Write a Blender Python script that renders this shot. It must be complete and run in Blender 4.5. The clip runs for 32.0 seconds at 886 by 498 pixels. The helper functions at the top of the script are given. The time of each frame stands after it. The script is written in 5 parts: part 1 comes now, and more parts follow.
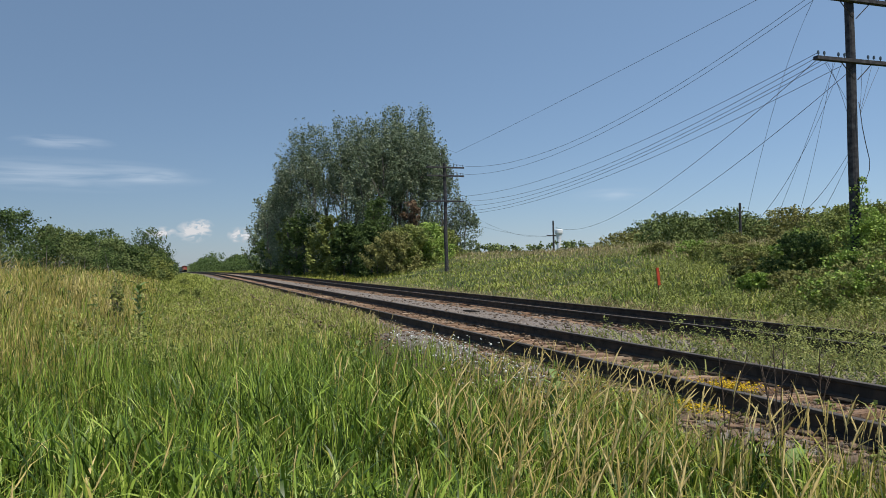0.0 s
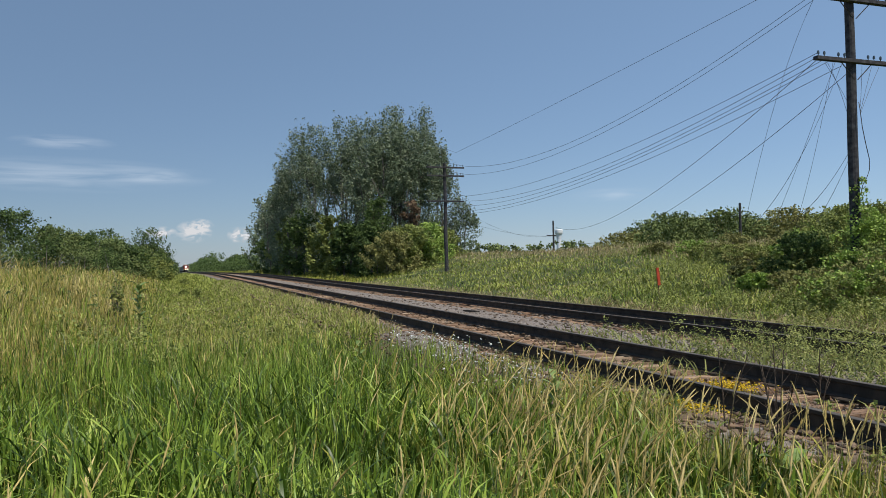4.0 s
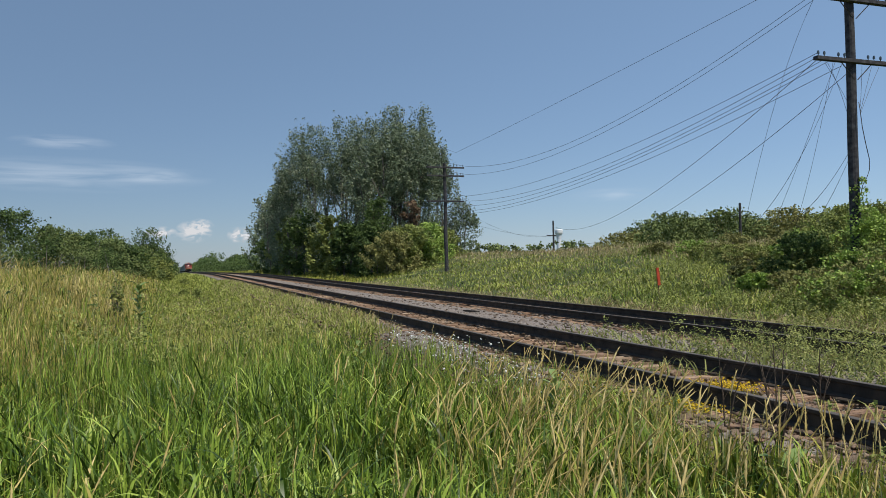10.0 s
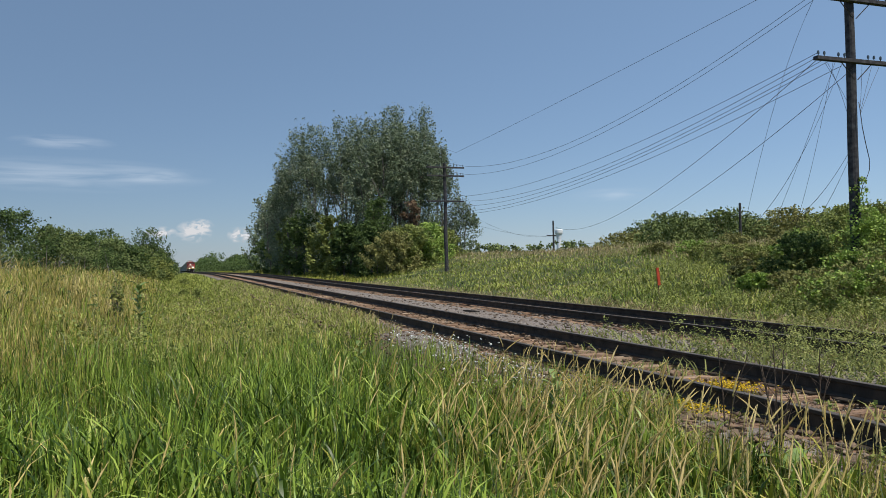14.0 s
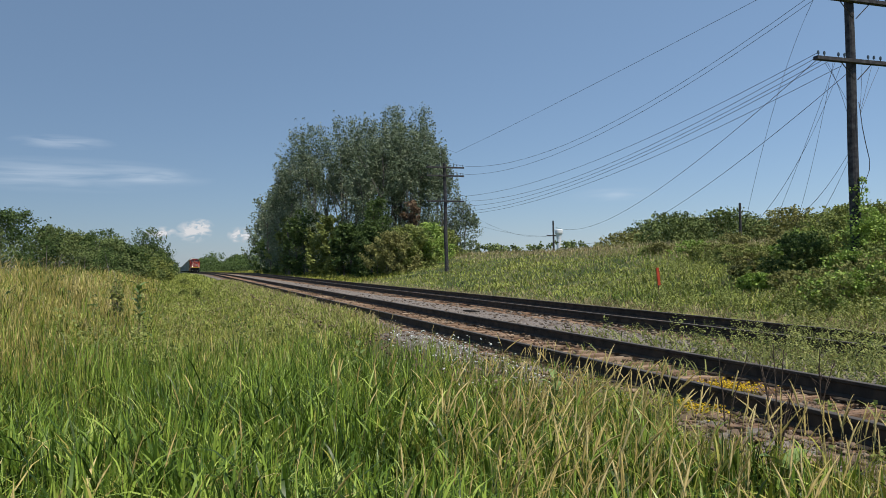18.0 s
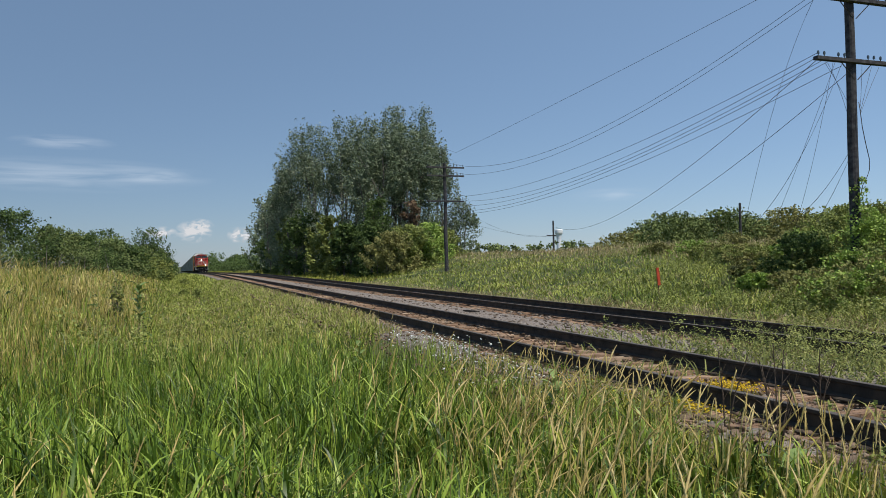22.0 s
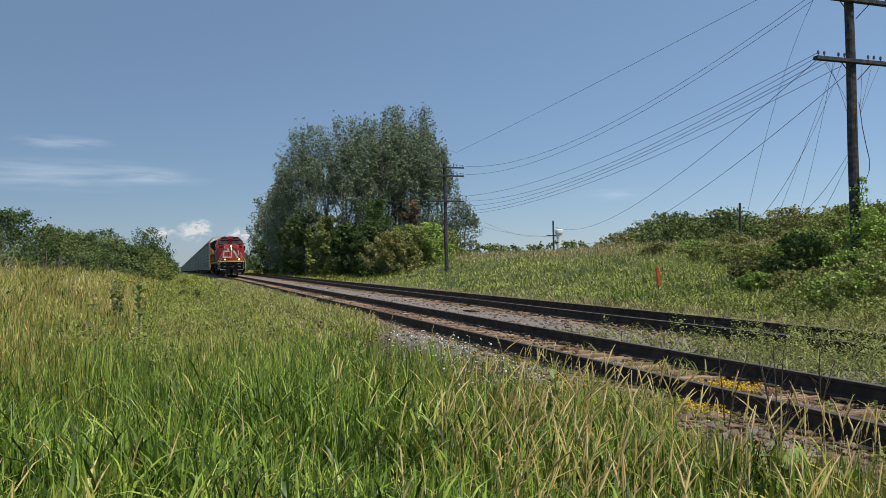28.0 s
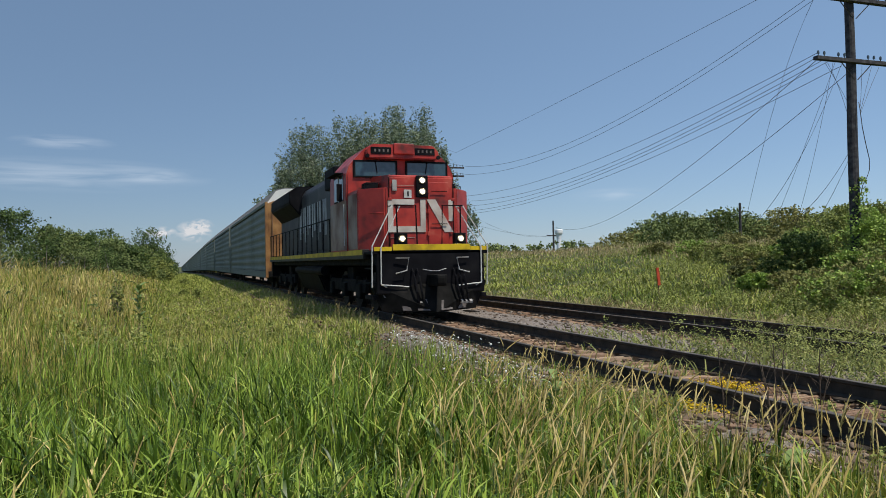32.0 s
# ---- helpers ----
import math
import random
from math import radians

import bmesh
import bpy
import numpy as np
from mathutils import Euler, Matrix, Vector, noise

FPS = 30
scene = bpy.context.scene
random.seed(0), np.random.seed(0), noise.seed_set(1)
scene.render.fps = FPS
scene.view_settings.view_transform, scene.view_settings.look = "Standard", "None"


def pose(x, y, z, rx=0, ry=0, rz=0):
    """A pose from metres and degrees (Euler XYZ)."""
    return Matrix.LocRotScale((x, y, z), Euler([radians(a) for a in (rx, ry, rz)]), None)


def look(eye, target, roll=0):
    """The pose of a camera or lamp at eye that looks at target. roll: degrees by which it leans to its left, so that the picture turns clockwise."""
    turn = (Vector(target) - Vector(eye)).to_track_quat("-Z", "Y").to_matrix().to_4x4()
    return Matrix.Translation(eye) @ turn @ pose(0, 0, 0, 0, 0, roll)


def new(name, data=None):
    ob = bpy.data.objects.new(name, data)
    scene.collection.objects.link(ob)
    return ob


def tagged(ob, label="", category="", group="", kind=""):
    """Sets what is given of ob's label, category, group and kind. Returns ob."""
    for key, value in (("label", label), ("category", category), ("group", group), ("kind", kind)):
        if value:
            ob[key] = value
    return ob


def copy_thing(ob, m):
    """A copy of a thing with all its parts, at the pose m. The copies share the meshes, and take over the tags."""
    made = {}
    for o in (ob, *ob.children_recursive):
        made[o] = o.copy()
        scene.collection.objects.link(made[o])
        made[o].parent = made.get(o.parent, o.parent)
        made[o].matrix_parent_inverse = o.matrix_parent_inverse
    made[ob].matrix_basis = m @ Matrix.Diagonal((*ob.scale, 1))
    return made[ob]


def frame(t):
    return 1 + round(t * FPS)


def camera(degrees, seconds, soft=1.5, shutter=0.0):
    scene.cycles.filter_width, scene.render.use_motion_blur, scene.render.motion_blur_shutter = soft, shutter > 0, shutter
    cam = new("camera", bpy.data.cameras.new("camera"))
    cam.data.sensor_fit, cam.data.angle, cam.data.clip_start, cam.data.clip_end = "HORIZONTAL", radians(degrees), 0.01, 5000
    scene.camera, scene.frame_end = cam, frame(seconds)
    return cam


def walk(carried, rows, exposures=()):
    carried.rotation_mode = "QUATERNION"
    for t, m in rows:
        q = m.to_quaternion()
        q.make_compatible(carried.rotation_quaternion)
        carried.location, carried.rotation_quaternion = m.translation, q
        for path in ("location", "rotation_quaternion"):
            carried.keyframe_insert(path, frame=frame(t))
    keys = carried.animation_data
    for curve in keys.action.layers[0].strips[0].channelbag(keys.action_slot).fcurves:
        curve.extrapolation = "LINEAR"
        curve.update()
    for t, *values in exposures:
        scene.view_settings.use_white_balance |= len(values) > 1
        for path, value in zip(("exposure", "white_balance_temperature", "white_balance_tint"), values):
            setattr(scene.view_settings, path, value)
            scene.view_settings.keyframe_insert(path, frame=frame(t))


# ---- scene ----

# ---------------------------------------------------------------- camera
YAW, TILT, ROLL = radians(19.33), radians(0.88), -0.99
EYE = Vector((-5.955, 0.0, 1.342))
cam = camera(60.4, 32.0, soft=0.7, shutter=0.08)
AIM = EYE + Vector((math.sin(YAW), math.cos(YAW), math.tan(TILT))) * 100
walk(cam, [(0.0, look(EYE, AIM, ROLL)), (32.0, look(EYE, AIM, ROLL))])

# ---------------------------------------------------------------- light
SUN_DIR = Vector((0.38, -0.82, 1.62)).normalized()      # towards the sun
world = bpy.data.worlds.new("sky")
scene.world = world
world.use_nodes = True
wn = world.node_tree
sky = wn.nodes.new("ShaderNodeTexSky")
sky.sky_type = "NISHITA"
sky.sun_disc = False
sky.sun_elevation = math.asin(SUN_DIR.z)
sky.sun_rotation = -math.atan2(SUN_DIR.x, SUN_DIR.y)
sky.air_density, sky.dust_density, sky.ozone_density = 0.9, 0.15, 4.0
even = wn.nodes.new("ShaderNodeMix")
even.data_type = "RGBA"
even.inputs["Factor"].default_value = 0.58
even.inputs["B"].default_value = (2.05, 3.22, 5.0, 1)      # hazy summer blue over the whole dome
wn.links.new(sky.outputs[0], even.inputs["A"])
# the dome deepens away from the sun
where = wn.nodes.new("ShaderNodeTexCoord")
facing = wn.nodes.new("ShaderNodeVectorMath")
facing.operation = "DOT_PRODUCT"
facing.inputs[1].default_value = Vector((-SUN_DIR.x, -SUN_DIR.y, 0)).normalized()
wn.links.new(where.outputs["Generated"], facing.inputs[0])
deep = wn.nodes.new("ShaderNodeMapRange")
deep.inputs["From Min"].default_value, deep.inputs["From Max"].default_value = .3, .97
deep.inputs["To Min"].default_value, deep.inputs["To Max"].default_value = 1.08, .80
wn.links.new(facing.outputs["Value"], deep.inputs["Value"])
dome = wn.nodes.new("ShaderNodeVectorMath")
dome.operation = "SCALE"
wn.links.new(even.outputs["Result"], dome.inputs[0])
wn.links.new(deep.outputs[0], dome.inputs["Scale"])
wn.links.new(dome.outputs[0], wn.nodes["Background"].inputs[0])
wn.nodes["Background"].inputs[1].default_value = 0.11
sun = new("sun", bpy.data.lights.new("sun", "SUN"))
sun.data.energy, sun.data.angle, sun.data.color = 4.15, radians(0.55), (1.0, 0.935, 0.81)
sun.matrix_world = look(SUN_DIR * 50, (0, 0, 0))
scene.view_settings.exposure = 0.0


# ---------------------------------------------------------------- materials
def mat(name, ramp, rough=0.8, metal=0.0, scale=8.0, bump=0.2, fine=60.0, per="", thin=0.0, spec=0.3):
    """A material with a colour ramp over noise; per: 'island' or 'object' varies it piece by piece; thin: light let through."""
    m = bpy.data.materials.new(name)
    m.use_nodes = True
    nt, N = m.node_tree, m.node_tree.nodes
    bs = N["Principled BSDF"]
    bs.inputs["Roughness"].default_value, bs.inputs["Metallic"].default_value = rough, metal
    bs.inputs["Specular IOR Level"].default_value = spec
    tc = N.new("ShaderNodeTexCoord")
    big = N.new("ShaderNodeTexNoise")
    big.inputs["Scale"].default_value, big.inputs["Detail"].default_value = scale, 6
    nt.links.new(tc.outputs["Object"], big.inputs["Vector"])
    cr = N.new("ShaderNodeValToRGB")
    el = cr.color_ramp.elements
    n = len(ramp)
    while len(el) < n:
        el.new(0.5)
    for i, c in enumerate(ramp):
        lo, hi = (0.05, 0.95) if per else (0.32, 0.68)
        el[i].position = lo + (hi - lo) * i / max(1, n - 1)
        el[i].color = (*c, 1)
    if per:
        rnd = N.new("ShaderNodeNewGeometry" if per == "island" else "ShaderNodeObjectInfo")
        mx = N.new("ShaderNodeMath")
        mx.operation = "MULTIPLY_ADD"
        nt.links.new(rnd.outputs["Random Per Island" if per == "island" else "Random"], mx.inputs[0])
        mx.inputs[1].default_value = 0.62
        sc = N.new("ShaderNodeMath")
        sc.operation = "MULTIPLY_ADD"
        nt.links.new(big.outputs["Fac"], sc.inputs[0])
        sc.inputs[1].default_value, sc.inputs[2].default_value = 0.8, -0.22
        nt.links.new(sc.outputs[0], mx.inputs[2])
        nt.links.new(mx.outputs[0], cr.inputs["Fac"])
    else:
        nt.links.new(big.outputs["Fac"], cr.inputs["Fac"])
    nt.links.new(cr.outputs["Color"], bs.inputs["Base Color"])
    if bump:
        fn = N.new("ShaderNodeTexNoise")
        fn.inputs["Scale"].default_value, fn.inputs["Detail"].default_value = fine, 4
        nt.links.new(tc.outputs["Object"], fn.inputs["Vector"])
        bp = N.new("ShaderNodeBump")
        bp.inputs["Strength"].default_value, bp.inputs["Distance"].default_value = bump, 0.02
        nt.links.new(fn.outputs["Fac"], bp.inputs["Height"])
        nt.links.new(bp.outputs["Normal"], bs.inputs["Normal"])
    if thin:
        tr = N.new("ShaderNodeBsdfTranslucent")
        nt.links.new(cr.outputs["Color"], tr.inputs["Color"])
        mixs = N.new("ShaderNodeMixShader")
        mixs.inputs[0].default_value = thin
        nt.links.new(bs.outputs[0], mixs.inputs[1])
        nt.links.new(tr.outputs[0], mixs.inputs[2])
        nt.links.new(mixs.outputs[0], N["Material Output"].inputs["Surface"])
    return m


def glow(name, color, strength):
    m = bpy.data.materials.new(name)
    m.use_nodes = True
    bs = m.node_tree.nodes["Principled BSDF"]
    bs.inputs["Base Color"].default_value = (*color, 1)
    bs.inputs["Emission Color"].default_value = (*color, 1)
    bs.inputs["Emission Strength"].default_value = strength
    return m


M = {}
M["soil"] = mat("soil", [(.04, .056, .016), (.075, .092, .026), (.12, .115, .042)], .95, scale=.35, bump=.5, fine=9)
M["gravel"] = mat("gravel", [(.10, .08, .066), (.21, .175, .148), (.33, .285, .25)], .9, scale=14, bump=.8, fine=30)
M["stone"] = mat("stone", [(.08, .06, .044), (.155, .12, .09), (.235, .19, .15), (.37, .32, .27)], .85, scale=3, bump=.4, fine=40, per="island")
M["stone_brown"] = mat("stone_brown", [(.06, .038, .025), (.135, .09, .06), (.22, .155, .105), (.35, .275, .20)], .85, scale=3, bump=.4, fine=40, per="island")
M["rail"] = mat("rail", [(.024, .021, .017), (.046, .039, .031), (.078, .058, .042)], .75, .3, scale=5, bump=.3, fine=50)
M["railhead"] = mat("railhead", [(.07, .06, .052), (.13, .115, .10)], .75, .1, scale=3, bump=.05)
M["tie"] = mat("tie", [(.15, .085, .055), (.31, .20, .13), (.47, .345, .24)], .9, scale=6, bump=.7, fine=35, per="object")
M["grass"] = mat("grass", [(.007, .018, .003), (.048, .092, .010), (.15, .24, .026), (.32, .42, .06), (.64, .66, .21)], .42, scale=.5, bump=0, per="island", thin=.13, spec=.35)
M["grass_dry"] = mat("grass_dry", [(.17, .16, .035), (.40, .34, .085), (.60, .48, .18), (.80, .65, .32)], .7, scale=.5, bump=0, per="island", thin=.18)
M["seed"] = mat("seed", [(.34, .24, .07), (.50, .38, .13), (.66, .52, .22), (.80, .67, .36)], .8, scale=3, bump=0, per="island", thin=.25)
M["weed"] = mat("weed", [(.07, .10, .028), (.19, .22, .062), (.33, .345, .10), (.52, .52, .22)], .6, scale=1, bump=0, per="island", thin=.3)
M["leaf_poplar"] = mat("leaf_poplar", [(.052, .076, .042), (.10, .138, .070), (.185, .23, .125), (.40, .45, .31)], .42, scale=.25, bump=0, per="island", thin=.25, spec=.5)
M["leaf_dark"] = mat("leaf_dark", [(.036, .06, .021), (.08, .126, .035), (.17, .235, .068)], .6, scale=.4, bump=0, per="island", thin=.3, spec=.2)
M["leaf_bush"] = mat("leaf_bush", [(.115, .145, .04), (.215, .25, .066), (.36, .39, .12)], .6, scale=.5, bump=0, per="island", thin=.2, spec=.2)
M["leaf_olive"] = mat("leaf_olive", [(.13, .135, .045), (.24, .235, .08), (.35, .335, .125)], .65, scale=.5, bump=0, per="island", thin=.2, spec=.2)
M["leaf_bright"] = mat("leaf_bright", [(.10, .17, .03), (.25, .36, .065), (.48, .58, .15)], .5, scale=.6, bump=0, per="island", thin=.2, spec=.3)
M["leaf_milk"] = mat("leaf_milk", [(.09, .145, .038), (.175, .25, .07), (.29, .375, .13)], .5, scale=6, bump=.1, thin=.12, spec=.3)
M["leaf_brown"] = mat("leaf_brown", [(.10, .065, .04), (.17, .11, .065), (.26, .18, .11)], .7, scale=.6, bump=0, per="island", thin=.2)
M["leaf_far"] = mat("leaf_far", [(.065, .095, .033), (.145, .185, .064), (.245, .285, .11)], .8, scale=.2, bump=0, per="island", thin=.1, spec=.1)
M["bark"] = mat("bark", [(.06, .05, .04), (.14, .12, .10), (.22, .20, .17)], .9, scale=5, bump=.5)
M["twig"] = mat("twig", [(.12, .10, .085), (.22, .195, .17), (.34, .31, .28)], .9, scale=5, bump=.3)
M["pole"] = mat("pole", [(.022, .021, .024), (.048, .046, .050), (.085, .083, .086)], .9, scale=7, bump=.5, fine=40)
M["wire"] = mat("wire", [(.05, .045, .045), (.08, .075, .07)], .6, .5, bump=0)
M["glassins"] = mat("glassins", [(.05, .07, .08), (.10, .13, .15)], .15, bump=0, spec=.6)
M["orange"] = mat("orange", [(.36, .05, .025), (.55, .085, .04)], .6, scale=12, bump=.1)
M["red"] = mat("red", [(.10, .018, .014), (.25, .022, .017), (.33, .027, .02), (.38, .036, .025), (.42, .075, .05)], .45, scale=1.9, bump=.04, fine=20, spec=.4)
M["black"] = mat("black", [(.003, .003, .004), (.006, .006, .008), (.012, .012, .013)], .7, scale=2.0, bump=.08, fine=25, spec=.08)
M["underframe"] = mat("underframe", [(.004, .004, .004), (.009, .009, .009), (.02, .018, .017)], .85, scale=3, bump=.2, spec=.1)
M["hood"] = mat("hood", [(.010, .010, .011), (.022, .021, .021), (.05, .047, .044)], .55, scale=1.2, bump=.08, fine=20)
M["grime"] = mat("grime", [(.18, .17, .16), (.30, .29, .28), (.42, .41, .40)], .7, scale=2.2, bump=.1)
M["white"] = mat("white", [(.40, .39, .37), (.58, .57, .55)], .5, scale=3, bump=.03)
M["logo_grey"] = mat("logo_grey", [(.34, .27, .24), (.46, .41, .37), (.56, .52, .48)], .55, scale=2.2, bump=.03)
M["worn"] = mat("worn", [(.07, .06, .06), (.13, .115, .11), (.2, .18, .175)], .75, scale=5, bump=.1)
M["yellow"] = mat("yellow", [(.30, .20, .012), (.52, .36, .012), (.62, .44, .015)], .5, scale=3, bump=.03)
M["steel_roof"] = mat("steel_roof", [(.11, .115, .12), (.19, .195, .20)], .7, .0, scale=1, bump=.05, spec=.15)
M["gable_white"] = mat("gable_white", [(.50, .50, .48), (.66, .66, .64)], .6, scale=1, bump=.05)
M["rack_side"] = mat("rack_side", [(.165, .18, .15), (.195, .21, .178), (.225, .24, .205)], .75, .0, spec=.12, scale=.22, bump=.1, fine=12, per="object")
M["rack_orange"] = mat("rack_orange", [(.15, .07, .028), (.25, .125, .045), (.34, .185, .07)], .65, scale=2, bump=.08)
M["rack_brown"] = mat("rack_brown", [(.12, .065, .04), (.19, .11, .07)], .8, scale=2, bump=.1)
# blue tint puts the sky's reflection into the glass colour
M["windscreen"] = mat("windscreen", [(.02, .045, .055), (.03, .06, .075)], .06, bump=0, spec=.9)
M["lamp"] = glow("lamp", (1.0, .92, .70), 60.0)
M["lamp_lens"] = mat("lamp_lens", [(.30, .24, .15), (.38, .31, .2)], .2, bump=0, spec=.6)
M["pale_streak"] = mat("pale_streak", [(.16, .165, .17), (.34, .35, .35), (.50, .51, .50)], .6, scale=1.5, bump=.05)
# dust plus the shade of the locomotive's sides, put into one colour
M["dirty_shaded_red"] = mat("dirty_shaded_red", [(.14, .07, .055), (.23, .155, .125), (.31, .235, .195), (.36, .29, .25)], .75, scale=1.1, bump=.06, fine=18, spec=.15)
M["grass_gold"] = mat("grass_gold", [(.045, .08, .011), (.19, .225, .03), (.39, .375, .075), (.62, .54, .18)], .55, scale=.5, bump=0, per="island", thin=.2, spec=.15)
M["grass_tan"] = mat("grass_tan", [(.13, .11, .05), (.30, .24, .12), (.45, .37, .21), (.60, .51, .33)], .8, scale=.5, bump=0, per="island", thin=.2)
M["grass_fresh"] = mat("grass_fresh", [(.15, .19, .042), (.30, .335, .075), (.48, .49, .15)], .6, scale=.5, bump=0, per="island", thin=.12, spec=.12)
M["plant_yellow"] = mat("plant_yellow", [(.55, .36, .01), (.75, .52, .03)], .7, bump=0, per="island")
M["plant_white"] = mat("plant_white", [(.62, .62, .56), (.8, .8, .76)], .7, bump=0, per="island")
M["tower_white"] = mat("tower_white", [(.62, .64, .66), (.72, .74, .76)], .5, scale=.1, bump=0)
M["bird"] = mat("bird", [(.02, .02, .02), (.05, .05, .05)], .8, bump=0)
M["dead_stem"] = mat("dead_stem", [(.05, .035, .025), (.10, .075, .055)], .9, bump=.2)


# ---------------------------------------------------------------- mesh tools
def fast_mesh(name, V, F, material):
    """A mesh from arrays of places and of faces with equal corner counts."""
    V, F = np.ascontiguousarray(V, np.float32), np.ascontiguousarray(F, np.int32)
    me = bpy.data.meshes.new(name)
    n, k = F.shape
    me.vertices.add(len(V))
    me.vertices.foreach_set("co", V.ravel())
    me.loops.add(n * k)
    me.loops.foreach_set("vertex_index", F.ravel())
    me.polygons.add(n)
    me.polygons.foreach_set("loop_start", np.arange(0, n * k, k, dtype=np.int32))
    me.update(calc_edges=True)
    me.materials.append(material)
    return me


def part(name, bm, material, parent, label=""):
    """Links a bmesh as one mesh object under a thing or a part."""
    me = bpy.data.meshes.new(name)
    bm.to_mesh(me)
    bm.free()
    me.materials.append(material)
    ob = new(name, me)
    ob.parent = parent
    return tagged(ob, label)


def share(name, me, parent, x=0, y=0, z=0, rz=0.0, rx=0.0, ry=0.0, s=1.0):
    """One more object on a mesh that others use too."""
    ob = new(name, me)
    ob.parent = parent
    ob.matrix_basis = pose(x, y, z, rx, ry, rz) @ Matrix.Diagonal((s, s, s, 1))
    return ob


def thing(name, x, y, z, label, category, group="", kind=""):
    ob = new(name)
    ob.location = (x, y, z)
    return tagged(ob, label, category, group, kind)


def box(x0, x1, y0, y1, z0, z1, bevel=0.0, bm=None, m=None):
    own = bm is None
    bm = bmesh.new() if own else bm
    r = bmesh.ops.create_cube(bm, size=1.0)
    mm = Matrix.Translation(((x0 + x1) / 2, (y0 + y1) / 2, (z0 + z1) / 2)) @ Matrix.Diagonal((x1 - x0, y1 - y0, z1 - z0, 1))
    bmesh.ops.transform(bm, matrix=(m @ mm) if m else mm, verts=r["verts"])
    if bevel:
        es = list({e for v in r["verts"] for e in v.link_edges})
        bmesh.ops.bevel(bm, geom=es, offset=bevel, segments=2, affect="EDGES", profile=.6)
    return bm


def prism(pts, axis, a, b, bm=None, bevel=0.0):
    """A polygon of (u, v) drawn out along an axis from a to b."""
    bm = bmesh.new() if bm is None else bm
    put = {"x": lambda u, v, w: (w, u, v), "y": lambda u, v, w: (u, w, v), "z": lambda u, v, w: (u, v, w)}[axis]
    lo = [bm.verts.new(put(u, v, a)) for u, v in pts]
    hi = [bm.verts.new(put(u, v, b)) for u, v in pts]
    n = len(pts)
    fs = [bm.faces.new(lo), bm.faces.new(hi[::-1])]
    for i in range(n):
        fs.append(bm.faces.new((lo[i], hi[i], hi[(i + 1) % n], lo[(i + 1) % n])))
    bmesh.ops.recalc_face_normals(bm, faces=fs)
    if bevel:
        es = list({e for f in fs for e in f.edges})
        bmesh.ops.bevel(bm, geom=es, offset=bevel, segments=2, affect="EDGES")
    return bm


def tube(path, r, n=6, bm=None, r_end=None):
    """A round bar along a list of places, tapering to r_end."""
    bm = bmesh.new() if bm is None else bm
    path = [Vector(p) for p in path]
    rings = []
    for i, p in enumerate(path):
        d = (path[min(i + 1, len(path) - 1)] - path[max(i - 1, 0)]).normalized()
        side = d.cross(Vector((0, 0, 1)) if abs(d.z) < .9 else Vector((1, 0, 0))).normalized()
        up = side.cross(d)
        rr = r if r_end is None else r + (r_end - r) * i / (len(path) - 1)
        rings.append([bm.verts.new(p + (side * math.cos(a) + up * math.sin(a)) * rr) for a in [2 * math.pi * k / n for k in range(n)]])
    for a, b in zip(rings, rings[1:]):
        for k in range(n):
            bm.faces.new((a[k], a[(k + 1) % n], b[(k + 1) % n], b[k]))
    bm.faces.new(rings[0][::-1])
    bm.faces.new(rings[-1])
    bmesh.ops.recalc_face_normals(bm, faces=bm.faces[:])
    return bm


def disc(x, y, z, r, depth, axis="y", n=16, bm=None, bevel=0.0):
    bm = bmesh.new() if bm is None else bm
    turn = {"y": pose(0, 0, 0, 90), "x": pose(0, 0, 0, 0, 90), "z": pose(0, 0, 0)}[axis]
    g = bmesh.ops.create_cone(bm, cap_ends=True, segments=n, radius1=r, radius2=r, depth=depth, matrix=Matrix.Translation((x, y, z)) @ turn)
    if bevel:
        caps = [e for v in g["verts"] for e in v.link_edges if len(e.link_faces) == 2 and any(len(f.verts) > 4 for f in e.link_faces)]
        bmesh.ops.bevel(bm, geom=list(set(caps)), offset=bevel, segments=2, affect="EDGES")
    return bm


# ---------------------------------------------------------------- ground
def step(a, b, x):
    t = np.clip((np.asarray(x, float) - a) / (b - a), 0, 1)
    return t * t * (3 - 2 * t)


def fall(y):
    """How far the line has sunk below its level near the standpoint: a falling grade that begins past the poplars."""
    y = np.asarray(y, float)
    t = np.clip((y - 85) / 65, 0, 1)
    return .0078 * (32.5 * t * t + np.clip(y - 150, 0, 1250))


def gz(x, y):
    """Height of the ground; the rail tops are at zero near the standpoint."""
    x, y = np.asarray(x, float), np.asarray(y, float)
    z = -0.31 - fall(y) * (1 - step(26, 90, x))
    z = z - 0.34 * step(-3.2, -4.4, x) * step(-7.4, -6.0, x) * step(13, 24, y)     # ditch beside the berm
    z = z - 0.30 * step(-1.9, -3.3, x)                                   # ballast shoulder
    berm = step(-6.3, -9.8, x) * step(2, 12, y) * (1 - .55 * step(30, 75, y))
    z = z + 1.25 * berm
    z = z - 0.10 * step(6.2, 7.6, x)
    z = z + 2.25 * (.5 * step(7.4, 20.0, x) + .5 * np.clip((x - 7.4) / 12.6, 0, 1)) * (1 - .35 * step(70, 160, y))
    z = z + 0.05 * np.sin(x * .9 + y * .37) * step(7, 12, np.abs(x - 1.5)) + .06 * np.sin(y * .21 + x * .3) * step(6, 10, np.abs(x - 2))
    return z


def spaced(stops):
    out = []
    for a, b, d in stops:
        out += list(np.arange(a, b, d))
    return np.array(out + [stops[-1][1]])


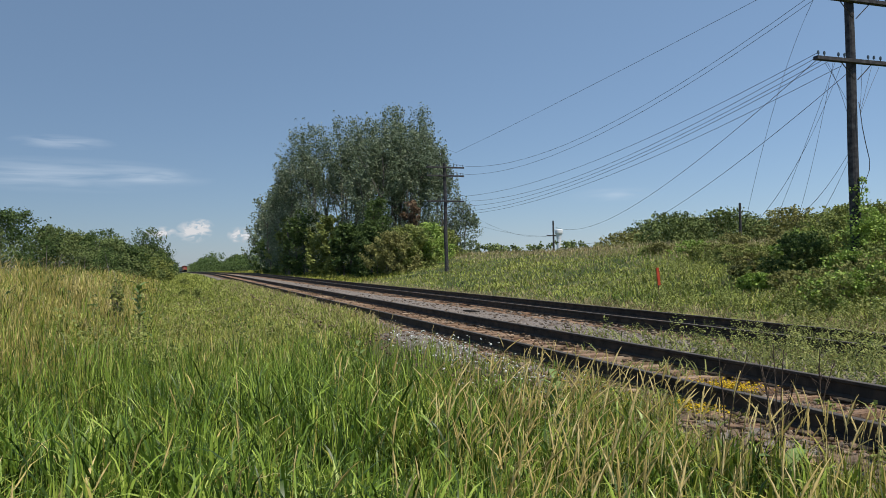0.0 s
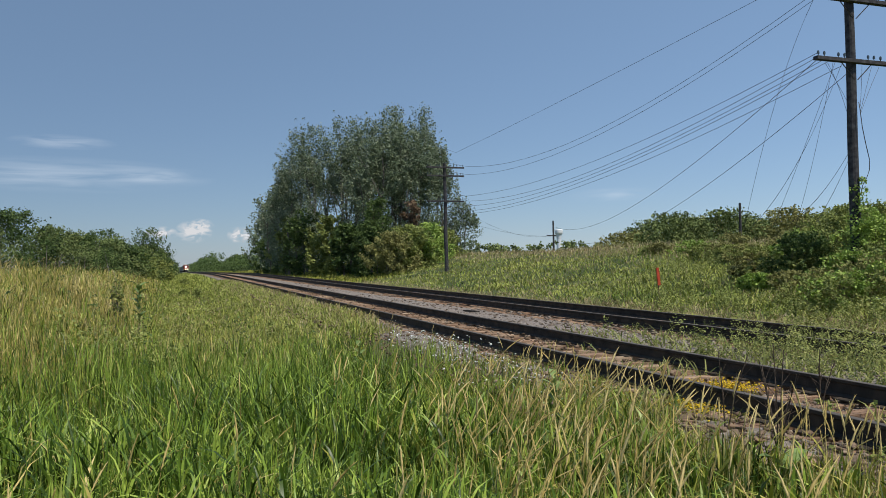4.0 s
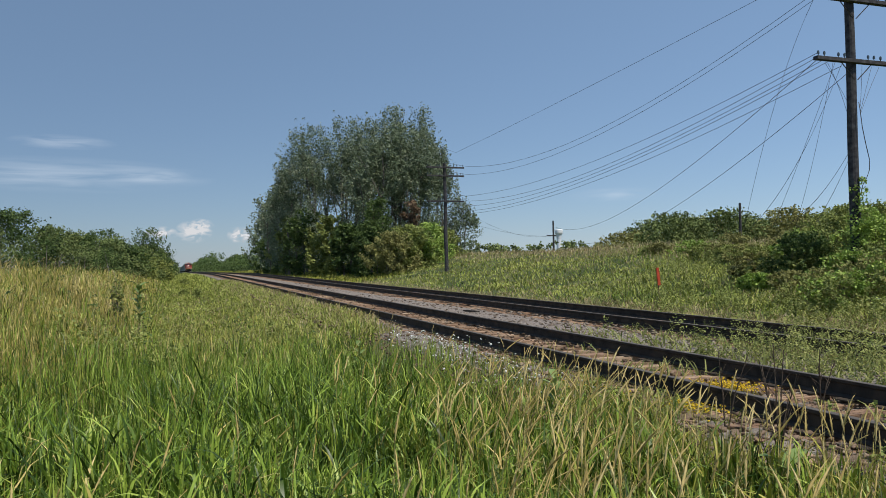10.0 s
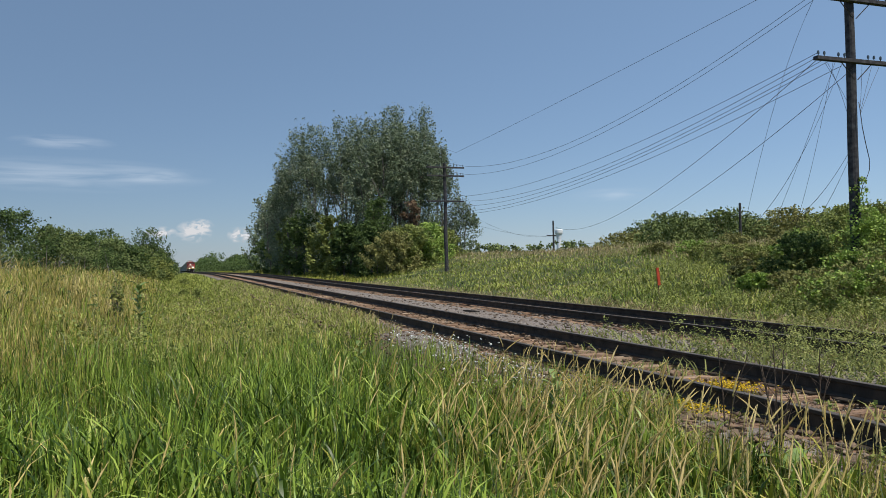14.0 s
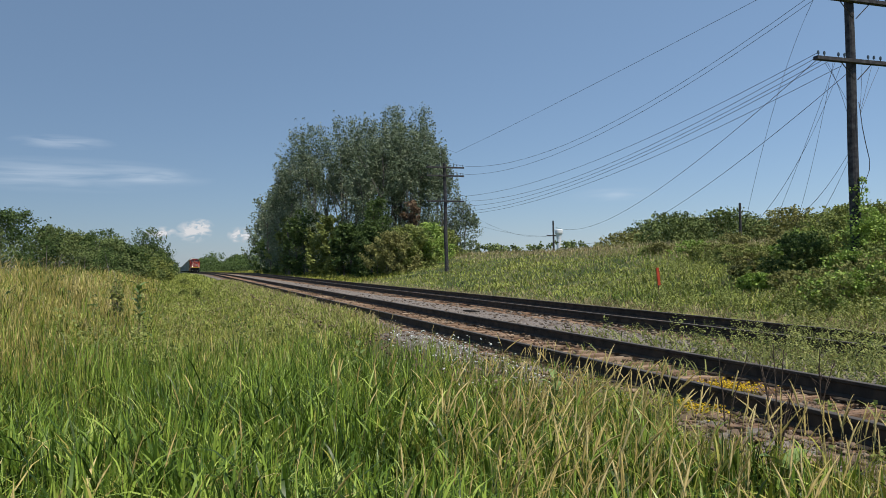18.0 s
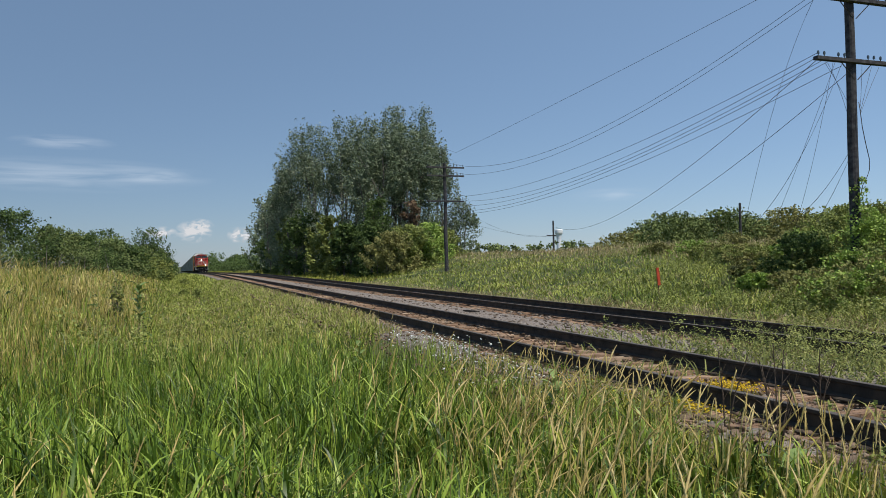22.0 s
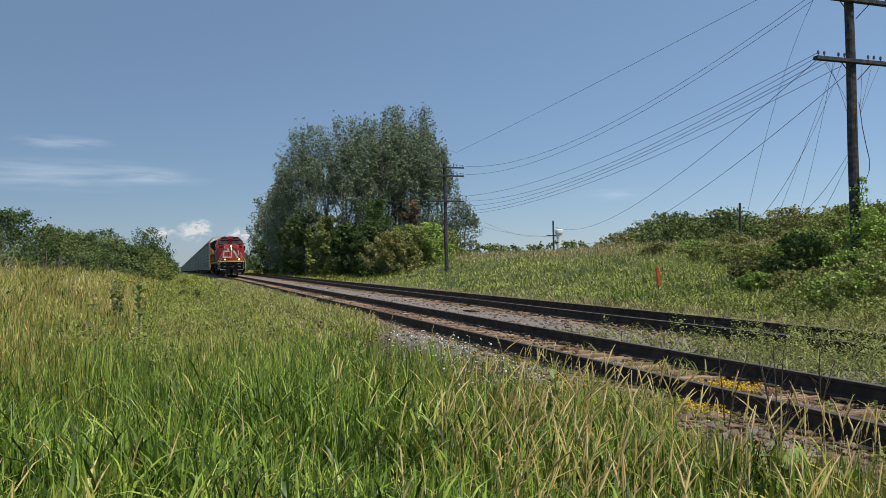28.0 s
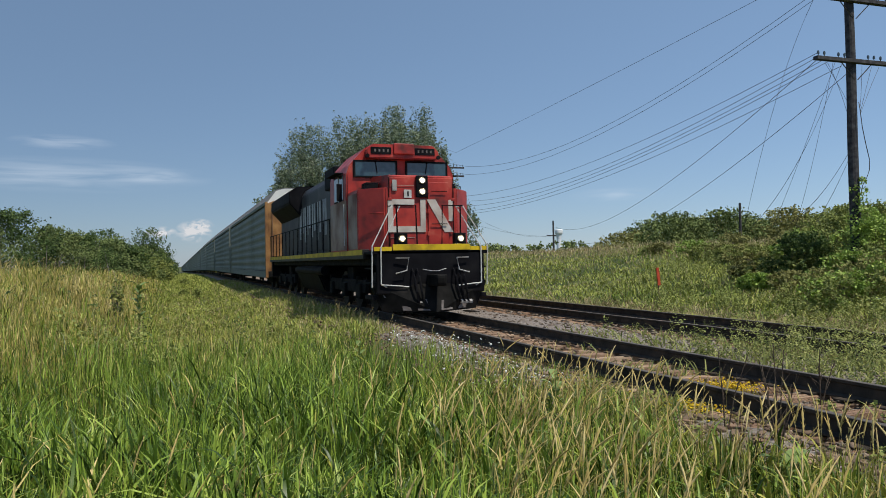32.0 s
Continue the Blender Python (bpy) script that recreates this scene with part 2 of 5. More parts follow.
gx = spaced([(-4000, -600, 400), (-600, -60, 45), (-60, -16, 4), (-16, 24, .5), (24, 60, 4), (60, 600, 45), (600, 4000, 400)])
gy = spaced([(-600, -60, 60), (-60, -4, 4), (-4, 45, .75), (45, 130, 3), (130, 600, 20), (600, 4900, 430)])
GX, GY = np.meshgrid(gx, gy)
GV = np.stack([GX, GY, gz(GX, GY)], -1).reshape(-1, 3)
ii = (np.arange(len(gy) - 1)[:, None] * len(gx) + np.arange(len(gx) - 1)[None]).ravel()
ground = new("ground", fast_mesh("ground", GV, np.stack([ii, ii + 1, ii + len(gx) + 1, ii + len(gx)], -1), M["soil"]))
tagged(ground, "uneven earth with grassy bank beside the railway", "ground", kind="structure")

TRACK_X = (0.0, 4.4)
STOPS = spaced([(-30, 85, 115), (85, 150, 6.5), (150, 1400, 625)])


def along(pts):
    """A closed profile of (x, z) drawn out along the line, over its grade."""
    bm = bmesh.new()
    rings = [[bm.verts.new((u, y, v - float(fall(y)))) for u, v in pts] for y in STOPS]
    n = len(pts)
    fs = [bm.faces.new(rings[0]), bm.faces.new(rings[-1][::-1])]
    for a, b in zip(rings, rings[1:]):
        fs += [bm.faces.new((a[i], b[i], b[(i + 1) % n], a[(i + 1) % n])) for i in range(n)]
    bmesh.ops.recalc_face_normals(bm, faces=fs)
    return bm


bed = along([(-2.15, -.60), (-1.75, -.235), (-1.3, -.20), (-1.0, -.205), (-.9, -.262), (1.0, -.262), (1.2, -.215), (3.1, -.235), (3.3, -.28), (5.5, -.28), (5.7, -.24), (6.1, -.25), (6.7, -.60)])
bed = part("ballast_bed", bed, M["gravel"], None)
tagged(bed, "grey crushed stone ballast under two railway tracks", "ballast", kind="structure")


# ---------------------------------------------------------------- tracks
def rail_profile():
    half = [(.0375, 0), (.0375, -.028), (.010, -.045), (.009, -.150), (.076, -.168), (.076, -.185)]
    return half + [(-u, v) for u, v in half[::-1]]


TRACKS = []
for n, cx in enumerate(TRACK_X):
    tr = thing("railway_track", cx, 0, 0, "worn dark steel railway track on weathered wooden sleepers", "railway track", "parallel tracks", "structure")
    TRACKS.append(tr)
    for sx in (-.7525, .7525):
        r = part("rail", along([(u + sx, v) for u, v in rail_profile()]), M["rail"], tr, "rust-dark rail with a worn bright top")
        part("running_surface", along([(sx - .037, -.002), (sx - .033, .004), (sx + .033, .004), (sx + .037, -.002)]), M["railhead"], r, "polished steel rail top")


# ---------------------------------------------------------------- train
def locomotive():
    L = thing("locomotive", 0, 0, 0, "red and black diesel freight locomotive with lit headlights", "locomotive")
    # frame and pilot
    part("underframe", box(-1.35, 1.35, .5, 21.6, 1.25, 1.62, .03), M["underframe"], L)
    for sx in (-1, 1):
        part("side_sill", box(min(sx * 1.36, sx * 1.53), max(sx * 1.36, sx * 1.53), 1.15, 21.3, 1.42, 1.66, .015), M["hood"], L)
        part("sill_stripe", box(min(sx * 1.531, sx * 1.536), max(sx * 1.531, sx * 1.536), 1.2, 21.2, 1.52, 1.655), M["yellow"], L, "dirty yellow sill stripe")
    part("front_deck", box(-1.5, 1.5, .28, 1.3, 1.52, 1.6, .02), M["black"], L)
    part("front_stripe", box(-1.0, 1.0, .235, .279, 1.61, 1.76, .006), M["yellow"], L, "yellow front edge stripe")
    part("pilot_plate", box(-1.4, 1.4, .28, .4, .55, 1.6, .03), M["black"], L)
    plow = bmesh.new()
    for sx in (-1, 1):
        a = [(0, -.10, .10), (0, .22, .78), (sx * 1.5, .42, .80), (sx * 1.22, .46, .13), (0, .5, .78), (0, .5, .1), (sx * 1.22, .6, .13), (sx * 1.5, .6, .8)]
        v = [plow.verts.new(p) for p in a]
        for f in ((0, 1, 2, 3), (4, 5, 6, 7), (1, 4, 7, 2), (0, 3, 6, 5), (2, 7, 6, 3)):
            plow.faces.new([v[i] for i in f])
    bmesh.ops.recalc_face_normals(plow, faces=plow.faces[:])
    part("snow_plow", plow, M["underframe"], L, "scuffed dark steel plow")
    def on_plow(u, v, sx):
        lo2 = Vector((0, -.10, .10)).lerp(Vector((sx * 1.22, .46, .13)), u)
        hi2 = Vector((0, .22, .78)).lerp(Vector((sx * 1.5, .42, .80)), u)
        return lo2.lerp(hi2, v) + Vector((sx * .012, -.035, .004))
    for sx, u0, u1, v0, v1 in ((-1, .12, .34, .05, .45), (-1, .46, .62, .04, .34), (1, .08, .36, .05, .4), (1, .5, .7, .06, .42), (-1, .7, .88, .5, .8)):
        pb = bmesh.new()
        fr = [pb.verts.new(on_plow(*q, sx)) for q in ((u0, v0), (u1, v0), (u1 - .02, v1), (u0 + .03, v1))]
        bk = [pb.verts.new(v.co + Vector((0, .01, 0))) for v in fr]
        pb.faces.new(fr)
        for i in range(4):
            pb.faces.new((fr[i], bk[i], bk[(i + 1) % 4], fr[(i + 1) % 4]))
        bmesh.ops.recalc_face_normals(pb, faces=pb.faces[:])
        part("worn_patch", pb, M["worn"], L, "bare worn metal patch")
    cp = part("coupler", box(-.13, .13, -.5, .3, .74, 1.02, .04), M["underframe"], L)
    part("knuckle", box(-.17, .05, -.66, -.45, .76, 1.0, .06), M["underframe"], cp)
    part("coupler_lever", tube([(-.28, .12, 1.14), (-.1, -.02, 1.1), (.05, -.1, 1.1), (.3, .1, 1.15)], .012), M["grime"], L)
    for k, x in enumerate((-.52, -.4, .55, .66, .77)):
        h = part("air_hose", tube([(x, .26, 1.15), (x + .02, .1, .95), (x + .05, .02, .6), (x + .1, .06, .36), (x + .16, .1, .33)], .028), M["black"], L)
        part("hose_end", disc(x + .17, .1, .33, .05, .08, "x", 8), M["grime"], h)
    # corner steps and handrails
    for sx in (-1, 1):
        st = part("step_well", box(min(sx * 1.05, sx * 1.5), max(sx * 1.05, sx * 1.5), .42, 1.12, .42, .52, .01), M["black"], L)
        for z in (.8, 1.16):
            part("tread", box(min(sx * 1.1, sx * 1.5), max(sx * 1.1, sx * 1.5), .42, 1.12, z, z + .04, .005), M["underframe"], st)
        part("step_panel", box(min(sx * 1.03, sx * 1.06), max(sx * 1.03, sx * 1.06), .42, 1.15, .42, 1.55), M["black"], L)
        part("uncoupling_bracket", tube([(sx * .95, .2, 1.42), (sx * .62, .17, 1.42), (sx * .68, .15, 1.12), (sx * .95, .17, 1.05)], .018), M["grime"], L)
        x = sx * 1.5
        part("handrail", tube([(x, .36, .72), (x, .3, 1.72), (sx * .93, .52, 2.78), (sx * .9, .95, 2.78)], .017), M["white"], L, "white-painted grab rail")
        part("handrail", tube([(sx * 1.16, .26, .72), (sx * 1.3, .24, .8), (sx * 1.3, .24, 1.68), (sx * .74, .5, 2.76)], .016), M["white"], L, "white-painted grab rail")
        part("foot_rail", tube([(sx * 1.3, .24, .78), (sx * 1.0, .22, .76), (sx * .62, .2, .72)], .018), M["white"], L)
        part("front_railing", tube([(sx * .9, .45, 2.78), (sx * .35, .42, 2.78), (sx * .32, .42, 1.62)], .02), M["black"], L)
        part("front_post", tube([(sx * .82, .42, 1.6), (sx * .84, .45, 2.78)], .02), M["black"], L)
    # nose: angled shoulders with a taller centre block
    plan = [(-1.52, 2.9), (-1.52, 1.72), (-.97, 1.04), (.97, 1.04), (1.52, 1.72), (1.52, 2.9)]
    ns = part("nose", prism(plan, "z", 1.62, 3.3, bevel=.03), M["red"], L, "red wide nose")
    part("nose_block", prism([(1.02, 1.64), (1.05, 3.58), (1.12, 3.64), (2.86, 3.78), (2.86, 1.64)], "x", -.86, .86, bevel=.025), M["red"], ns, "red centre block of the nose")
    for sx in (-1, 1):
        part("dusty_ledge", prism([(sx * .9, 1.2), (sx * 1.02, 1.22), (sx * 1.44, 1.74), (sx * 1.44, 2.82), (sx * .9, 2.82)], "z", 3.3, 3.306), M["grime"], ns, "dusty grey nose ledge")
        # solid black block stands in for the dark cavity on each shoulder
        part("sand_box", box(min(sx * .9, sx * 1.25), max(sx * .9, sx * 1.25), 1.9, 2.4, 3.3, 3.52, .03), M["black"], ns)
        part("ledge_grab", tube([(sx * 1.0, 1.35, 3.31), (sx * 1.0, 1.4, 3.46), (sx * 1.35, 1.75, 3.42), (sx * 1.35, 1.75, 3.3)], .012, 5), M["black"], ns)
        part("panel_seam", box(min(sx * .855, sx * .875), max(sx * .855, sx * .875), 1.014, 1.03, 1.7, 3.56), M["black"], ns)
        part("front_stripe", box(min(sx * 1.02, sx * 1.46), max(sx * 1.02, sx * 1.46), .262, .279, 1.60, 1.70, .004), M["yellow"], L, "dirty yellow front edge stripe")
        part("latch", box(min(sx * .8, sx * .9), max(sx * .8, sx * .9), .985, 1.02, 2.95, 3.02, .01), M["red"], ns)
    for z in (1.95, 2.9, 3.35):
        part("door_seam", box(-.84, -.2, 1.012, 1.019, z, z + .012), M["dirty_shaded_red"], ns)
    dr = part("nose_door", box(.17, .72, .985, 1.02, 1.75, 3.45, .012), M["red"], ns, "red nose door")
    for z in (2.0, 2.6, 3.15):
        part("hinge", box(.14, .2, .965, .99, z, z + .12, .01), M["red"], dr)
    part("door_rail", tube([(.24, .93, 3.2), (.66, .93, 3.2)], .012), M["black"], ns)
    part("door_rail", tube([(.24, .93, 2.32), (.66, .93, 2.32)], .012), M["black"], ns)
    hl = part("headlight_box", box(-.15, .16, .955, 1.05, 3.04, 3.62, .02), M["black"], ns, "black headlight housing")
    for z in (3.19, 3.49):
        lens = part("headlight", disc(0.0, .945, z, .092, .03, "y", 20, bevel=.008), M["lamp_lens"], hl, "lit round headlight")
        part("bulb", disc(0.0, .928, z, .052, .012, "y", 14), M["lamp"], lens)
    for x in (-.72, .82):
        db = part("ditch_light_box", box(x - .15, x + .15, .4, .62, 1.64, 2.06, .03), M["black"], L)
        lens = part("ditch_light", disc(x, .39, 1.91, .092, .03, "y", 20, bevel=.008), M["lamp_lens"], db, "lit round ditch light")
        part("bulb", disc(x, .373, 1.91, .052, .012, "y", 14), M["lamp"], lens)
    part("nose_grab", tube([(-1.32, 1.33, 2.62), (-1.0, .98, 2.62)], .014), M["red"], ns)
    pl = part("nose_plate", box(-.47, -.27, 1.0, 1.02, 3.02, 3.24, .004), M["white"], ns, "small white plate")
    part("plate_mark", box(-.385, -.345, .99, 1.0, 3.07, 3.2, .004), M["black"], pl)
    part("nose_vent", box(-.78, -.66, .99, 1.02, 3.2, 3.5, .02), M["grime"], ns)
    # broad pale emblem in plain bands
    for nm, bm in (("emblem_band", box(-.90, -.20, 1.0, 1.013, 2.82, 2.98)), ("emblem_band", box(-.90, -.76, 1.0, 1.013, 2.262, 2.818)),
                   ("emblem_band", box(-.90, .10, 1.0, 1.013, 2.1, 2.26)), ("emblem_band", prism([(.10, 2.26), (-.04, 2.26), (-.04, 2.98), (.10, 2.98)], "y", 1.0, 1.013)),
                   ("emblem_band", prism([(.84, 2.4), (.72, 2.4), (.72, 2.98), (.84, 2.98)], "y", 1.0, 1.013)),
                   ("emblem_band", prism([(.36, 2.98), (.12, 2.98), (.60, 2.1), (.84, 2.1)], "y", .968, .982))):
        part(nm, bm, M["logo_grey"], ns, "pale grey painted band")
    # cab
    prof = [(-1.55, 1.62), (-1.55, 3.86), (-1.46, 4.12), (-1.02, 4.62), (-.9, 4.68), (.9, 4.68), (1.02, 4.62), (1.46, 4.12), (1.55, 3.86), (1.55, 1.62)]
    cab = part("cab", prism(prof, "y", 2.85, 5.2, bevel=.03), M["red"], L, "red driver's cab")
    part("cab_brow", prism([(-1.0, 4.3), (-1.05, 4.52), (-.88, 4.71), (.88, 4.71), (1.05, 4.52), (1.0, 4.3)], "y", 2.62, 2.9, bevel=.03), M["red"], cab)
    for s in (-1, 1):
        part("number_board", box(min(s * .34, s * .92), max(s * .34, s * .92), 2.6, 2.64, 4.42, 4.62, .01), M["black"], cab, "black board with pale bars")
        for k in range(4):
            x = s * (.44 + .12 * k)
            part("board_bar", box(x - .022, x + .022, 2.592, 2.6, 4.485, 4.56), M["worn"], cab)
        gl = part("windscreen", box(min(s * .16, s * 1.32), max(s * .16, s * 1.32), 2.815, 2.85, 3.80, 4.22, .01), M["windscreen"], cab, "dark glass cab windscreen")
        fr = bmesh.new()
        for q in ((.12, .17, 3.76, 4.26), (1.31, 1.36, 3.76, 4.26)):
            box(min(s * q[0], s * q[1]), max(s * q[0], s * q[1]), 2.80, 2.85, q[2], q[3], bm=fr)
        for z in (3.76, 4.22):
            box(min(s * .17, s * 1.31), max(s * .17, s * 1.31), 2.80, 2.85, z, z + .04, bm=fr)
        part("window_frame", fr, M["black"], gl)
        part("wiper", tube([(s * .75, 2.8, 4.25), (s * .7, 2.79, 3.9)], .012), M["black"], gl)
        sd = part("side_window", box(min(s * 1.552, s * 1.565), max(s * 1.552, s * 1.565), 3.3, 4.5, 3.15, 3.85, .01), M["windscreen"], cab, "dark cab side window")
        part("window_frame", box(min(s * 1.553, s * 1.575), max(s * 1.553, s * 1.575), 3.86, 3.92, 3.12, 3.88), M["white"], sd)
        part("mirror", box(min(s * 1.6, s * 1.75), max(s * 1.6, s * 1.75), 3.22, 3.26, 3.1, 3.6, .01), M["black"], cab)
        part("side_grab", tube([(s * 1.6, 3.0, 1.8), (s * 1.6, 3.0, 3.0)], .016), M["white"], cab)
        part("sunshade", box(min(s * 1.56, s * 1.8), max(s * 1.56, s * 1.8), 3.2, 4.6, 3.9, 3.93), M["black"], cab)
        part("horn_lamp", disc(s * 1.02, 2.6, 4.36, .06, .06, "y", 12), M["black"], cab)
    part("roof_box", box(-.28, .3, 2.56, 3.3, 4.42, 4.74, .03), M["red"], cab)
    part("antenna_dome", disc(.0, 3.9, 4.74, .22, .1, "z", 16, bevel=.02), M["grime"], cab)
    part("horn", tube([(-.5, 4.6, 4.78), (-.5, 4.1, 4.82)], .03, 8, r_end=.07), M["black"], cab)
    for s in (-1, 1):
        # side sheets over the red: dust, with the side's shade in their colour
        part("cab_side_panel", box(min(s * 1.551, s * 1.556), max(s * 1.551, s * 1.556), 2.9, 5.16, 1.68, 3.11), M["dirty_shaded_red"], cab, "dusty grey-brown cab side with painted shade")
        part("nose_side_panel", box(min(s * 1.521, s * 1.526), max(s * 1.521, s * 1.526), 1.76, 2.84, 1.68, 3.2), M["dirty_shaded_red"], ns, "dusty grey-brown nose side with painted shade")
        for z in (3.86, 3.12):
            part("window_trim", box(min(s * 1.552, s * 1.572), max(s * 1.552, s * 1.572), 3.26, 4.54, z, z + .03), M["black"], cab)
    # hoods
    hood = part("long_hood", prism([(-.98, 1.62), (-.98, 4.2), (-.8, 4.5), (.8, 4.5), (.98, 4.2), (.98, 1.62)], "y", 5.2, 20.9, bevel=.03), M["hood"], L, "sooty dark hood")
    for k in range(9):
        for s in (-1, 1):
            y = 6.3 + k * 1.12
            part("hood_door", box(min(s * .982, s * 1.01), max(s * .982, s * 1.01), y, y + 1.0, 1.8, 3.7, .012), M["hood"], hood)
    for s in (-1, 1):
        part("equipment_cabinet", box(min(s * .98, s * 1.46), max(s * .98, s * 1.46), 5.3, 6.25, 1.66, 3.6, .03), M["hood"], L)
        for k in range(15):
            y0 = 6.42 + k * .56
            part("pale_band", box(min(s * 1.011, s * 1.016), max(s * 1.011, s * 1.016), y0, y0 + (.3, .18, .36, .22, .4, .15)[k % 6], (2.75, 2.5, 2.2, 2.6, 2.35)[k % 5], 3.68), M["pale_streak"], hood, "dirty pale painted band")
    part("exhaust_stack", box(-.35, .35, 9.3, 10.6, 4.5, 4.72, .03), M["black"], L)
    part("blower_housing", box(-1.2, 1.2, 6.4, 8.0, 3.85, 4.55, .06), M["black"], L)
    part("radiator", prism([(-.98, 3.35), (-1.5, 3.95), (-1.5, 4.45), (-1.15, 4.68), (1.15, 4.68), (1.5, 4.45), (1.5, 3.95), (.98, 3.35)], "y", 14.4, 20.6, bevel=.04), M["black"], L, "black flared radiator section")
    for k in range(3):
        part("radiator_fan", disc(0, 15.5 + k * 1.9, 4.72, .75, .1, "z", 20, bevel=.02), M["underframe"], L)
    # walkway rails
    for s in (-1, 1):
        part("walkway_rail", tube([(s * 1.5, 5.2, 2.72), (s * 1.5, 21.2, 2.72)], .02), M["black"], L)
        for k in range(15):
            y = 5.6 + k * 1.1
            part("rail_post", tube([(s * 1.5, y, 1.62), (s * 1.5, y, 2.72)], .018, 5), M["black"], L)
    part("rear_plate", box(-1.4, 1.4, 21.2, 21.5, .7, 1.7, .02), M["black"], L)
    # tanks, trucks
    part("fuel_tank", prism([(-1.35, .95), (-1.42, 1.24), (1.42, 1.24), (1.35, .95), (1.1, .34), (-1.1, .34)], "y", 8.6, 13.4, bevel=.05), M["black"], L, "grimy black fuel tank")
    for s in (-1, 1):
        part("air_reservoir", tube([(s * 1.28, 7.6, 1.08), (s * 1.28, 13.4, 1.08)], .16, 12), M["black"], L)
    for yc in (4.7, 17.4):
        tk = part("truck_frame", box(-1.22, -1.08, yc - 2.5, yc + 2.5, .5, .86, .04), M["underframe"], L)
        part("truck_side", box(1.08, 1.22, yc - 2.5, yc + 2.5, .5, .86, .04), M["underframe"], tk)
        part("bolster", box(-1.08, 1.08, yc - .4, yc + .4, .5, 1.2, .03), M["underframe"], tk)
        for d in (-1.9, 0, 1.9):
            for s in (-1, 1):
                part("axle_box", box(min(s * 1.1, s * 1.3), max(s * 1.1, s * 1.3), yc + d - .22, yc + d + .22, .35, .75, .04), M["underframe"], tk)
                part("spring", disc(s * 1.15, yc + d + .42, .8, .1, .3, "z", 8), M["underframe"], tk)
            w = disc(-.75, 0, 0, .53, .13, "x", 24)
            disc(.75, 0, 0, .53, .13, "x", 24, bm=w)
            disc(0, 0, 0, .09, 1.5, "x", 10, bm=w)
            for s in (-1, 1):
                disc(s * .69, 0, 0, .56, .03, "x", 24, bm=w)
                for q in range(5):
                    box(s * .83 - .01, s * .83 + .01, .18, .26, -.04, .04, bm=w, m=pose(0, 0, 0, q * 72))
            ws = part("wheelset", w, M["rail"], L)
            ws.location = (0, yc + d, .53)
            WHEELS.append((ws, Vector(ws.location)))
    for ob in L.children_recursive:      # the upper works sit a little lower than drawn
        if ob.name.split(".")[0] != "wheelset":
            for v in ob.data.vertices:
                if v.co.z > 1.7:
                    v.co.z = 1.7 + (v.co.z - 1.7) * .953
    return L


WHEELS = []
RACK_PITCH, RACK_LEN = 28.33, 27.4


